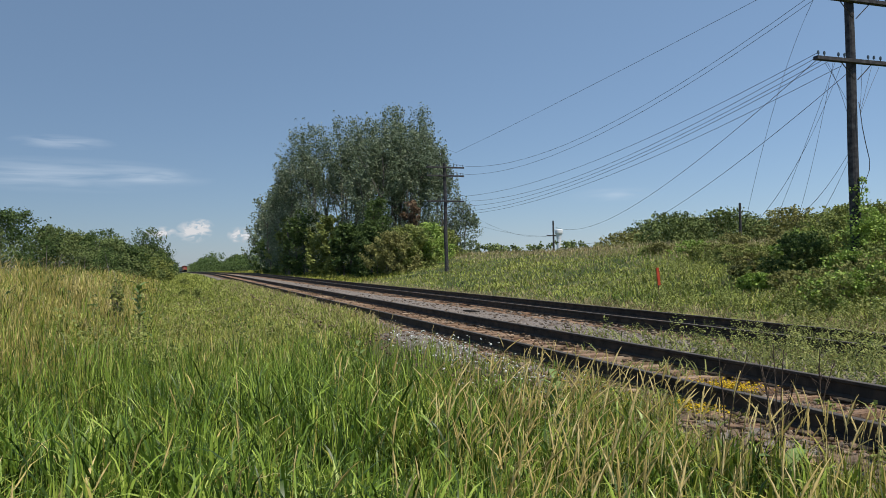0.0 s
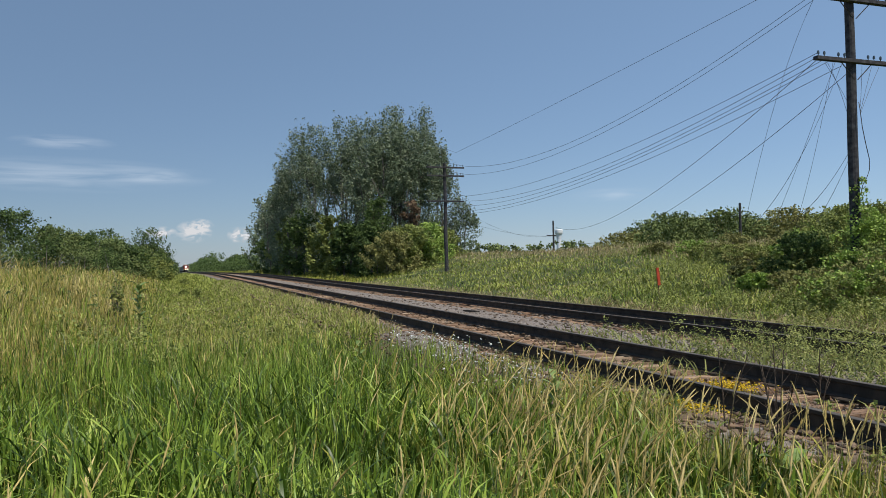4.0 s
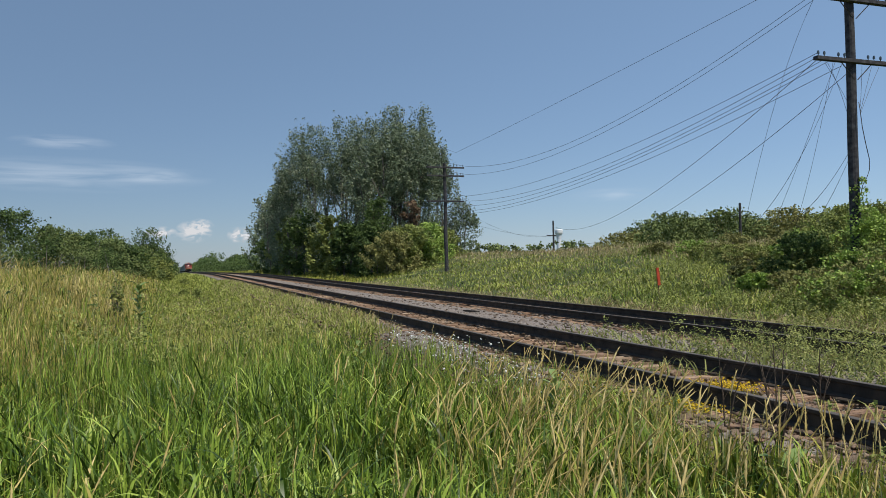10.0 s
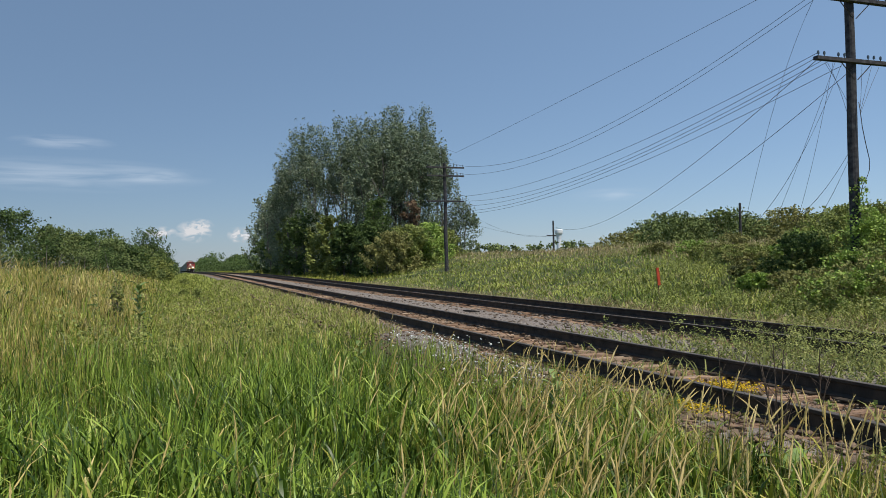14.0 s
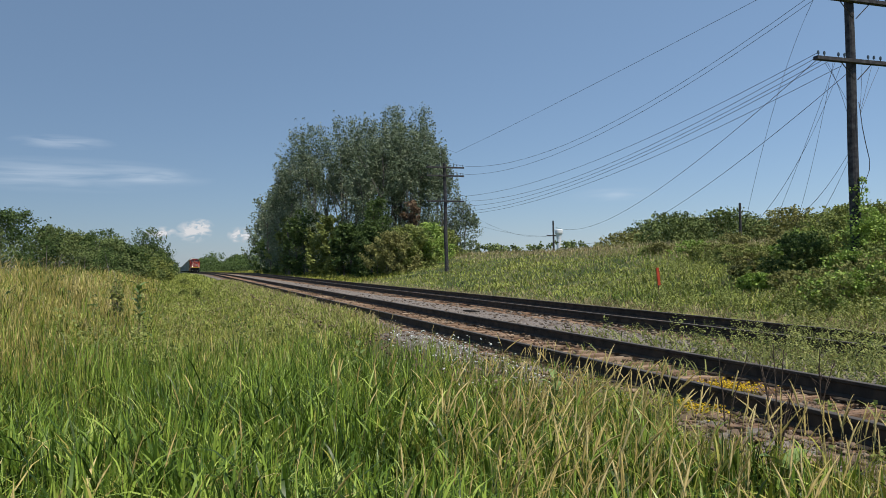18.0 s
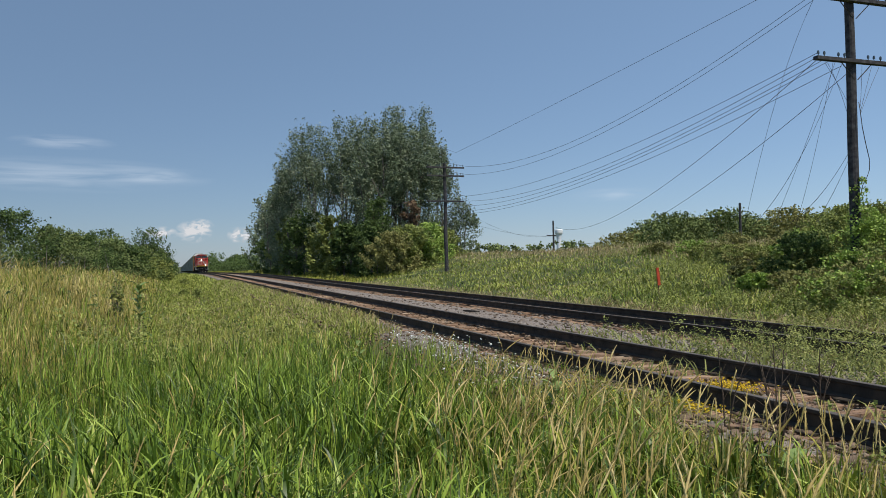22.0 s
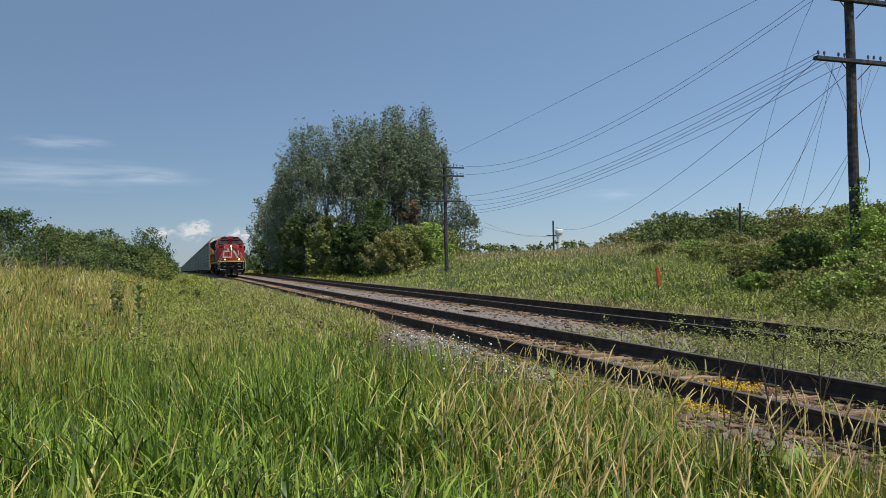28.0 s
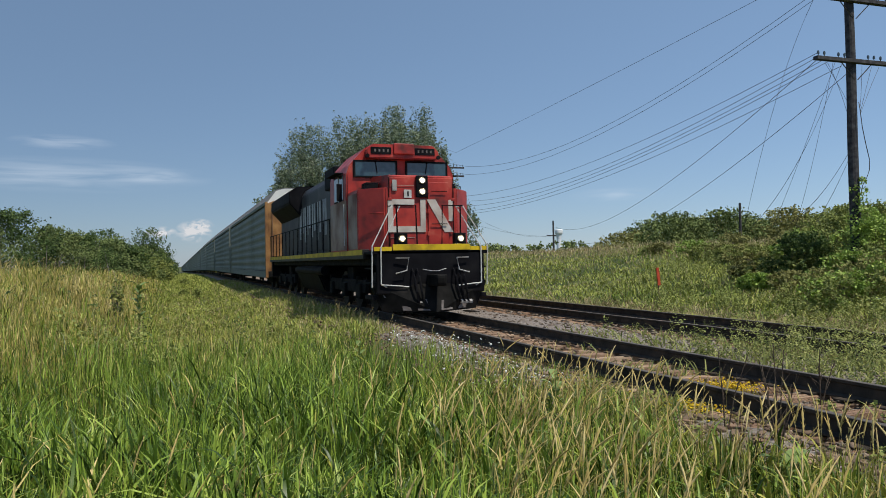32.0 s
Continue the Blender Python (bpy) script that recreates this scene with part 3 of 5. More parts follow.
def rack_wagon(end="rack_orange", tone="orange-brown"):
    R = thing("car_carrier_wagon", 0, 0, 0, "grey covered car-carrier wagon with ribbed steel sides", "railway wagon", "wagons of the train")
    Y = RACK_LEN
    part("floor_frame", box(-1.45, 1.45, .1, Y - .1, .62, .95, .03), M["underframe"], R)
    roof = [(-1.5, 4.5), (-1.47, 4.62), (-.98, 5.22), (-.5, 5.32), (.5, 5.32), (.98, 5.22), (1.47, 4.62), (1.5, 4.5)]
    rf = part("roof", prism(roof, "y", .25, Y - .25), M["steel_roof"], R, "pale galvanised roof")
    rib = bpy.data.meshes.new("roof_rib")
    b = prism([(u * 1.006, v + .02) for u, v in roof], "y", -.03, .03)
    b.to_mesh(rib)
    b.free()
    rib.materials.append(M["steel_roof"])
    for k in range(18):
        share("roof_rib", rib, rf, 0, 1.2 + k * 1.47)
    # ribbed side panels
    n = 13
    w = (Y - .7) / n
    pb = bmesh.new()
    zs = [.95 + i * (3.5 / 16) for i in range(17)]
    prof = []
    for i, z in enumerate(zs):
        prof += [(.0 if i % 2 else .05, z + .03), (.0 if i % 2 else .05, z + .13)]
    prof = [(0 + u, v) for u, v in prof if v <= 4.46]
    vs = [[pb.verts.new((-u, y, v)) for u, v in prof] for y in (.0, w - .0)]
    for i in range(len(prof) - 1):
        pb.faces.new((vs[0][i], vs[1][i], vs[1][i + 1], vs[0][i + 1]))
    pm = bpy.data.meshes.new("side_panel")
    pb.to_mesh(pm)
    pb.free()
    pm.materials.append(M["rack_side"])
    qm = bpy.data.meshes.new("side_post")
    b = box(-.01, .012, -.014, .014, .62, 4.55, .004)
    b.to_mesh(qm)
    b.free()
    qm.materials.append(M["rack_side"])
    for s in (-1, 1):
        part("side_beam", box(min(s * 1.44, s * 1.53), max(s * 1.44, s * 1.53), .2, Y - .2, .6, .96, .015), M["rack_side"], R)
        part("top_rail", box(min(s * 1.46, s * 1.54), max(s * 1.46, s * 1.54), .2, Y - .2, 4.42, 4.58, .015), M["rack_side"], R)
        for k in range(n):
            share("side_panel", pm, R, s * 1.475, .35 + k * w if s < 0 else .35 + (k + 1) * w, 0, 0 if s < 0 else 180)
            if k in (4, 9):
                share("side_post", qm, R, s * 1.5, .35 + k * w, 0)
    for y, d in ((.2, -1), (Y - .2, 1)):
        ed = part("end_door", prism([(-1.44, .95), (-1.44, 4.5), (-1.1, 4.62), (1.1, 4.62), (1.44, 4.5), (1.44, .95)], "y", y - .04, y + .04), M[end if d < 0 else "rack_side"], R, (tone if d < 0 else "dull grey") + " end door")
        for s in (-1, 1):
            part("corner_post", box(min(s * 1.42, s * 1.56), max(s * 1.42, s * 1.56), y - .1, y + .12, .62, 4.56, .02), M[end if d < 0 else "rack_side"], R, (tone if d < 0 else "dull grey") + " corner post")
            part("end_ladder", tube([(s * 1.2, y + d * .14, .8), (s * 1.2, y + d * .14, 4.4)], .02, 5), M["rack_brown"], ed)
        part("end_gable", prism([(-1.44, 4.52), (-.96, 5.16), (-.5, 5.28), (.5, 5.28), (.96, 5.16), (1.44, 4.52)], "y", y + .02, y + .08), M["gable_white"], R, "pale painted upper end panel")
        part("coupler", box(-.14, .14, min(y, y + d * .66), max(y, y + d * .66), .74, 1.0, .03), M["underframe"], R)
    for yc in (2.9, Y - 2.9):
        tk = part("truck", box(-1.05, -.95, yc - 1.3, yc + 1.3, .35, .62, .04), M["underframe"], R)
        part("truck_side", box(.95, 1.05, yc - 1.3, yc + 1.3, .35, .62, .04), M["underframe"], tk)
        for d in (-.9, .9):
            w2 = disc(-.75, yc + d, .42, .42, .13, "x", 16)
            disc(.75, yc + d, .42, .42, .13, "x", 16, bm=w2)
            disc(0, yc + d, .42, .08, 1.5, "x", 8, bm=w2)
            part("wheelset", w2, M["rail"], tk)
    return R


SPEED, FRONT_END = 17.879, 17.553
TRAIN = []
loco = locomotive()
TRAIN.append((loco, 0.0))
first = rack_wagon()
TRAIN.append((first, 22.75))
plain = rack_wagon("rack_side", "dull grey")
TRAIN.append((plain, 22.75 + RACK_PITCH))
for k in range(2, 24):
    TRAIN.append((copy_thing(plain, pose(0, 0, 0)), 22.75 + k * RACK_PITCH))


def motions():
    for ob, back in TRAIN:
        rows = []
        for t in range(0, 33):
            y = FRONT_END + SPEED * (32 - t) + back
            z0, z1 = -float(fall(y + 3)), -float(fall(y + 20))
            pitch = math.atan2(z1 - z0, 17)
            rows.append((t, pose(0, y, z0 - 3 * math.sin(pitch), math.degrees(pitch))))
        walk(ob, rows)
    turn = math.degrees(SPEED / FPS / .53)
    for ob, at_axle in WHEELS:
        walk(ob, [(k / FPS, Matrix.Translation(at_axle) @ pose(0, 0, 0, turn * k % 360)) for k in range(0, 961)])
    az, el = (radians(q) for q in sight(932, 404))
    way = Vector((math.sin(az) * math.cos(el), math.cos(az) * math.cos(el), math.sin(el)))
    rest, mid = BUG.location.copy(), EYE + way * 1.3
    away = Vector((-9.0, -2.0, float(gz(-9, -2)) + .004))
    walk(BUG, [(0, Matrix.Translation(rest)), (8.7, Matrix.Translation(rest)), (8.9, Matrix.Translation(mid + Vector((1.5, -1.1, -.25)))), (9.0, Matrix.Translation(mid)),
               (9.1, Matrix.Translation(mid + Vector((-1.6, -.9, .35)))), (9.4, Matrix.Translation(away)), (32, Matrix.Translation(away))])
    for ob, a, ph in SWAYERS:
        base = ob.matrix_basis.copy()
        keys = []
        for k in range(27):
            t = 32 * k / 26
            u = a * (math.sin(t * 1.9 + ph) + .6 * math.sin(t * 3.1 + 2 * ph))
            v = a * .6 * math.sin(t * 2.3 + 1.3 * ph)
            keys.append((t, base @ pose(0, 0, 0, v, u, 0)))
        walk(ob, keys)


SWAYERS = []


def at(px_angle, depth):
    """Plan place at an angle (degrees, from the track's direction towards its right) and distance along the view."""
    a = radians(px_angle)
    d = depth / math.cos(a - YAW)
    return EYE.x + d * math.sin(a), EYE.y + d * math.cos(a)


# ---------------------------------------------------------------- poles and wires
def telegraph_pole(x, y, z0, top, arms, r, label):
    P = thing("telegraph_pole", x, y, z0, label, "utility pole", "telegraph poles")
    h = top - z0
    n = 9
    path = [(.02 * math.sin(i * 1.3) - .003 * i * h / n, .01 * math.cos(i), -.4 + (h + .4) * i / n) for i in range(n + 1)]
    part("post", tube(path, r, 14, r_end=r * .78), M["pole"], P, "weathered dark wooden post")
    lean = path[-1][0] / h
    for za, half in arms:
        zr = za - z0
        cx = lean * zr
        arm = part("crossarm", box(cx - half, cx + half, -r - .11, -r * .6, zr - .055, zr + .055, .008), M["pole"], P, "wooden crossarm")
        for s in (-1, 1):
            part("brace", tube([(cx + s * .62, -r - .05, zr - .04), (cx + s * .06, -r - .03, zr - .55)], .016, 5), M["wire"], P)
        for q in (-.95, -.8, -.45, -.3, .3, .45, .62, .8, .95):
            px = cx + q * half
            pin = part("pin", tube([(px, -r - .055, zr + .05), (px, -r - .055, zr + .12)], .012, 5), M["wire"], arm)
            ins = disc(px, -r - .055, zr + .15, .035, .07, "z", 8)
            disc(px, -r - .055, zr + .195, .025, .03, "z", 8, bm=ins)
            part("insulator", ins, M["glassins"], pin, "small glass insulator")
    return P


PA = (13.46, 17.6)
PB = (12.8, 52.75)
ARMS_A = ((8.98, 1.55), (7.13, 1.55))
ARMS_B = ((8.19, 1.45), (7.57, 1.45), (5.7, 1.4))
telegraph_pole(PA[0], PA[1], float(gz(*PA)), 10.4, ARMS_A, .163, "tall leaning wooden telegraph pole with vines at its foot")
telegraph_pole(PB[0], PB[1], float(gz(*PB)), 8.5, ARMS_B, .15, "weathered telegraph pole with three crossarms before trees")


def wire(a, b, sag, r=.0085, n=18, tail=None):
    a, b = Vector(a), Vector(b)
    pts = [a.lerp(b, i / n) - Vector((0, 0, sag * 4 * (i / n) * (1 - i / n))) for i in range(n + 1)]
    if tail:
        pts.append(Vector(tail))
    w = part("wire", tube(pts, r, 4), M["wire"], None)
    return tagged(w, "slack dark overhead telegraph wire", "wire", "overhead wires")


# wires between the two poles: start, end, sag; past its end each runs on to the far post
for a, b, sag in (((13.40, 10.51), (13.61, 9.30), .11), ((11.90, 9.05), (14.40, 8.30), 1.42), ((12.18, 9.05), (14.40, 7.70), 1.36), ((11.99, 7.30), (14.30, 6.10), .86),
                  ((11.99, 7.18), (14.6, 5.73), 1.02), ((12.19, 7.10), (14.6, 5.37), .95), ((12.34, 7.05), (14.7, 5.01), .88), ((12.84, 6.95), (14.8, 4.81), .83)):
    wire((a[0], PA[1] - .22, a[1]), (b[0], PB[1] - .2, b[1]), sag, tail=(PB[0] + .1, PB[1] - .1, b[1] + .25))
# fallen wires hanging from the pole into the bushes
for a, b, yb, sag in (((11.90, 8.95), (10.96, 2.2), 19.5, -.68), ((12.84, 7.0), (10.95, 2.2), 19.2, .56), ((12.60, 7.05), (11.27, 2.2), 18.6, .1), ((12.52, 7.05), (11.75, 2.2), 18.2, .30),
                      ((13.30, 4.72), (11.72, 2.3), 18.4, .30), ((13.30, 4.65), (12.24, 2.3), 17.9, .15), ((12.30, 7.0), (13.3, 4.78), 17.4, -.22), ((14.32, 7.0), (13.50, 5.54), 17.35, -.04),
                      ((13.64, 7.0), (13.50, 5.76), 17.35, .09), ((14.02, 7.0), (13.5, 5.60), 17.35, -.01), ((12.2, 7.0), (13.3, 5.4), 17.35, -.06)):
    wire((a[0], PA[1] - .22, a[1]), (b[0], yb, b[1]), sag, .0065)
loop = part("loose_cable", tube([(13.50, 17.4, 5.9), (13.46, 17.33, 5.7), (13.50, 17.3, 5.14), (13.62, 17.3, 4.64), (13.76, 17.3, 4.14), (13.74, 17.3, 3.85), (13.62, 17.3, 3.6), (13.5, 17.35, 3.37), (13.5, 17.4, 3.1)], .012, 5), M["wire"], None)
tagged(loop, "dark cable looping down beside a pole", "cable")
# a lone pole and a bare stub beyond the bank
lone = thing("wooden_pole", *at(27.6, 95), 1.4, "plain dark wooden pole with one short crossarm", "utility pole")
part("post", tube([(0, 0, 0), (.02, 0, 2.4), (0, 0, 4.7)], .14, 10, r_end=.1), M["pole"], lone)
part("crossarm", box(-1.0, .3, -.2, -.1, 2.75, 2.9, .01), M["pole"], lone)
stub = thing("pole_stub", *at(40.7, 45), 1.7, "short bare wooden pole stub beyond the bank", "pole")
part("post", tube([(0, 0, 0), (.01, .01, 1.4), (0, 0, 2.75)], .085, 10, r_end=.07), M["pole"], stub)
LX, LY = at(27.6, 95)
wire((11.95, PA[1] - .22, 7.1), (LX, LY, 5.37), 2.06, .012, 26)
wire((13.30, PA[1] - .2, 6.9), (LX, LY, 4.26), 2.75, .012, 26)
wire((PB[0] + .2, PB[1], 5.7), (LX, LY, 4.3), 1.1, .008, 22)
wire((PB[0] + .2, PB[1], 4.6), (LX, LY, 4.2), .5, .008, 22)


# ---------------------------------------------------------------- leaves and trees
def leaf_cloud(centers, radii, counts, size, rng, flat=.75, up=.25, axes=None, stretch=0.0):
    """Small folded leaves scattered in clumps; returns places and triangles."""
    C = np.repeat(centers, counts, 0)
    R = np.repeat(radii, counts, 0)
    n = len(C)
    d = rng.normal(size=(n, 3))
    d /= np.linalg.norm(d, axis=1)[:, None]
    d *= (rng.random(n) ** .45)[:, None]
    d[:, 2] *= flat
    if axes is not None:
        A = np.repeat(axes, counts, 0)
        d = d * .8 + A * ((d * A).sum(1) * stretch)[:, None]
    P = C + d * R[:, None]
    nn = rng.normal(size=(n, 3)) * .55 + np.array([.12, -.2, up + .35])
    nn /= np.linalg.norm(nn, axis=1)[:, None]
    a = np.cross(nn, rng.normal(size=(n, 3)))
    a /= np.linalg.norm(a, axis=1)[:, None] + 1e-6
    b = np.cross(nn, a)
    s = size * (.6 + .8 * rng.random(n))
    V = np.stack([P, P + (a * .5 + b * .42 + nn * .12) * s[:, None], P + a * s[:, None], P + (a * .5 - b * .42 + nn * .12) * s[:, None]], 1).reshape(-1, 3)
    k = np.arange(n)[:, None] * 4
    F = np.concatenate([k + [0, 1, 2], k + [0, 2, 3]], 1).reshape(-1, 3)
    return V, F


def tree(name, x, y, h, w, material, label, seed, low=.12, leaves=9000, size=.26, clumps=70, stems=1, tips=.0, category="tree", group="", z=None, shape=1.0, sway=0.0, draw=.7, puff=1.0):
    rng = np.random.default_rng(seed)
    z0 = float(gz(x, y)) if z is None else z
    T = thing(name, x, y, z0, label, category, group)
    # clumps through an uneven crown
    u = rng.random(clumps)
    zc = h * (low + (1 - low) * u ** .85)
    rel = (zc / h - low) / (1 - low)
    wid = w * .5 * (np.sin(np.pi * np.clip(.12 + .82 * rel ** shape, 0, 1)) ** .6)
    ang = rng.random(clumps) * 2 * np.pi
    rad = wid * np.sqrt(rng.random(clumps)) * (1 + .18 * np.sin(3 * ang + seed))
    C = np.stack([rad * np.cos(ang), rad * np.sin(ang), zc], -1)
    rr = puff * (.05 + .075 * rng.random(clumps)) * (w + h) * .5 * (1.15 - .5 * rel)
    C[:, 2] = np.minimum(C[:, 2], h - rr * .5)
    if tips:
        k = int(clumps * tips)
        a2 = rng.random(k) * 2 * np.pi
        r2 = w * .46 * np.sqrt(rng.random(k))
        top = h * (1.0 - .34 * (r2 / (w * .46)) ** 2) * (.88 + .24 * rng.random(k) ** 1.5)
        C2, q2 = [], []
        for j in range(5):
            f = .80 + .05 * j
            C2.append(np.stack([r2 * np.cos(a2) * (.9 + .04 * j) + rng.normal(size=k) * .1, r2 * np.sin(a2) * (.9 + .04 * j), top * f], -1))
            q2.append(h * (.034 - .0055 * j) * (.7 + .6 * rng.random(k)))
        C, rr = np.concatenate([C] + C2), np.concatenate([rr] + q2)
    wt = rr ** 2
    wt[clumps:] *= 2.2
    counts = np.maximum(6, (leaves * wt / wt.sum()).astype(int))
    # trunk and limbs
    wood = bmesh.new()
    for s in range(stems):
        bx, by = (rng.normal(size=2) * (.12 * w if stems > 1 else 0))
        tx, ty = bx + rng.normal() * .05 * h, by + rng.normal() * .05 * h
        tr = .016 * h / (1 if stems == 1 else 1.5)
        top = h * (.82 if stems == 1 else .6 + .25 * rng.random())
        pts = [(bx + (tx - bx) * i / 5 + .01 * h * math.sin(i * 2 + s), by + (ty - by) * i / 5, -.2 + (top + .2) * i / 5) for i in range(6)]
        tube(pts, tr, 7, wood, tr * .25)
        for j in range(max(3, 10 // stems)):
            c = C[rng.integers(len(C))]
            f = min(.85, max(.15, c[2] / h * .7))
            st = Vector(pts[0]).lerp(Vector(pts[-1]), f)
            en = Vector(c)
            tube([st, st.lerp(en, .5) + Vector((0, 0, .03 * h)), en], tr * .45, 5, wood, tr * .1)
    part("trunk", wood, M["bark"], T)
    ax = np.stack([C[:, 0], C[:, 1], .35 * h + .5 * np.hypot(C[:, 0], C[:, 1])], -1)
    ax = ax / np.linalg.norm(ax, axis=1)[:, None] + rng.normal(size=ax.shape) * .22
    ax /= np.linalg.norm(ax, axis=1)[:, None]
    V, F = leaf_cloud(C, rr, counts, size, rng, axes=ax, stretch=draw)
    crown = new("crown", fast_mesh("crown", V, F, M[material]))
    crown.parent = T
    if sway:
        SWAYERS.append((crown, sway, seed * 1.7))
    return T


rng_i = np.random.default_rng(8)
zi = 1.5 + 2.1 * rng_i.random(46) ** 1.2
V, F = leaf_cloud(np.stack([PA[0] + .17 * rng_i.normal(size=46), PA[1] - .2 + .12 * rng_i.normal(size=46), zi], -1), .24 * (1.6 - .33 * zi), np.full(46, 26), .075, rng_i)
ivy = tagged(new("climbing_vine", fast_mesh("climbing_vine", V, F, M["leaf_bright"])), "leafy green vine climbing the foot of a pole", "vine")
POP = "tall dense poplar with dark silvery-green leaves"
for i, (x, y, h, w) in enumerate(((12.6, 86, 17.4, 8), (15.6, 90, 17.8, 8), (19.2, 88, 18.3, 7.5), (21.7, 86, 17.6, 6), (11.0, 96, 18.6, 8), (9.6, 102, 19.0, 7),
                                  (14, 78, 13.5, 8), (18.0, 77, 13.5, 7), (23.2, 84, 13.0, 5.0), (25.2, 82, 6.4, 4.2), (16.5, 80, 15.5, 7), (8.6, 108, 14.5, 5.5))):
    tree("poplar_tree", x, y, h, w, "leaf_poplar", POP, 11 + i, .04, int(18500 * min(1, h * w / 115)), .18, 150, 3, .34, group="poplar grove", shape=.75, draw=.9, puff=.8, sway=.35 if i in (1, 2, 3, 4) else 0)
for i, (x, y, h, w) in enumerate(((8.7, 114, 13.0, 6.5), (8.6, 126, 13.5, 7), (9.8, 140, 12.5, 6), (12.5, 160, 8, 5), (8.9, 92, 8.0, 6), (9.8, 82, 6.5, 5.5), (10.3, 74, 5.0, 4.5), (8.6, 104, 7.5, 5), (8.3, 122, 6, 6))):
    tree("broadleaf_tree", x, y, h, w, "leaf_poplar" if i < 3 else "leaf_bush" if i % 2 else "leaf_dark", "dark green leafy tree at the edge of the grove", 41 + i, .02, 6000, .28, 100, 3, .14, group="grove edge", shape=.7, draw=.8, puff=.85)
for i, (x, y, h, w, m) in enumerate(((11.6, 63, 3.6, 5, "leaf_olive"), (13.3, 64, 4.0, 5.5, "leaf_bush"), (15.4, 65, 3.6, 5, "leaf_bright"), (10.7, 67, 5.0, 4, "leaf_dark"), (17.6, 68, 2.9, 4.5, "leaf_bush"), (12.0, 70, 7.0, 4, "leaf_dark"))):
    tree("bush", x, y, h, w, m, "rounded green bush before the grove", 61 + i, .0, 7500, .17, 140, 4, .06, "bush", "bushes before the grove", shape=.5)
tree("dying_tree", 16.4, 73, 6.4, 1.6, "leaf_brown", "small tree with withered brown leaves", 77, .5, 900, .25, 14, 1)

# shrubs behind the berm
for i, (x, y, h, w) in enumerate(((-16.6, 44, 3.9, 6), (-14.4, 46, 4.0, 6), (-12.8, 50, 3.3, 5), (-12.8, 60, 3.6, 6), (-11.6, 68, 3.8, 6), (-10.6, 76, 3.4, 5), (-9.8, 86, 3.4, 5), (-9.3, 97, 5.9, 6.0),
                                  (-9.2, 108, 4.0, 5), (-8.6, 122, 4.2, 5), (-20, 42, 4.2, 7), (-13, 84, 5.0, 6), (-8.0, 100, 2.6, 4), (-8.6, 90, 2.4, 4), (-9.4, 80, 2.4, 4), (-7.9, 135, 3.0, 5), (-8.6, 152, 3.4, 6), (-9.2, 172, 3.8, 7))):
    sh = tree("shrub", x, y, h, w, "leaf_bush" if i in (12, 13, 14) else "leaf_dark" if i % 2 else "leaf_far", "dense dark green shrub behind the grassy bank", 91 + i, .0, 15000 if y < 65 else 5600, .105 if y < 65 else .17, 150, 4, .16, "shrub", "shrub row", shape=.5, puff=1.15)
    for k in range(14 if y < 65 else 0):
        tw_r = random.Random(i * 40 + k)
        bx, by = tw_r.uniform(-.45, .45) * w, -w * tw_r.uniform(.30, .46)
        dx, hz = tw_r.uniform(-.5, .5), tw_r.uniform(1.1, 2.3)
        part("bare_twig", tube([(bx, by, .2), (bx + dx * .4, by - .1, hz * .55), (bx + dx, by - .15, hz)], .028, 5, r_end=.008), M["twig"], sh, "bare grey twig")

for i, (x, y, h, w) in enumerate(((-5.1, 86, .9, 1.2), (-4.7, 52, .75, .7), (-5.5, 60, .5, .8))):
    tree("ditch_shrub", x, y, h, w, "leaf_bush", "small dark shrub growing in the ditch", 241 + i, .0, 900, .09, 26, 3, .2, "shrub", "shrubs in the ditch", shape=.5)

# bank bushes
for i, (x, y, h, w, m) in enumerate(((14.5, 17.3, 1.8, 3.0, "leaf_bright"), (12.6, 16.9, 1.0, 1.8, "leaf_bright"), (15.8, 18.6, 1.9, 3.2, "leaf_bush"), (13.2, 19.4, 1.5, 2.2, "leaf_dark"), (16.5, 15.8, 1.8, 3.2, "leaf_bright"),
                                     (15.6, 22.0, .9, 2.2, "leaf_bright"), (17.6, 24, .7, 2.6, "leaf_olive"), (13.0, 21.6, .5, 1.3, "leaf_olive"), (11.6, 19.6, .5, 1.2, "leaf_bright"),
                                     (16.8, 21.0, 1.9, 3.2, "leaf_bush"), (20.5, 24, 1.6, 4.5, "leaf_bush"), (16.4, 26.5, .6, 1.8, "leaf_bush"), (13.4, 15.2, .8, 1.6, "leaf_bush"), 
                                     (14.6, 14.6, 1.1, 2.2, "leaf_bush"), (11.4, 16.4, .5, 1.2, "leaf_bush"))):
    tree("bank_bush", x, y, h * .9, w * 1.05, m, "tangled leafy bush on the grassy bank", 131 + i, .0, 6500, .078, 110, 4, .3, "bush", "bushes on the bank", shape=.45)
# a tangle of brambles and low scrub over the bank
thicket = random.Random(57)
TONES = ("leaf_bush", "leaf_olive", "leaf_olive", "leaf_bright", "leaf_bush")
for i in range(66):
    while True:
        x, a = thicket.uniform(9.6, 19.5), thicket.uniform(31.0, 58)
        y = (x - EYE.x) / math.tan(radians(a))
        if y < 36 and a > 47 - (x - 9.2) * 1.45 + thicket.uniform(-2, 2):
            break
    big = .50 + .045 * max(0, a - 38) * thicket.random()
    tree("bramble", x, y, big * thicket.uniform(.8, 1.25), big * thicket.uniform(2.6, 4.2), TONES[thicket.randrange(5)], "low bramble thicket sprawling over the bank", 301 + i, .0, 1800, .07, 40, 1, .35, "bush", "brambles on the bank", shape=.4)
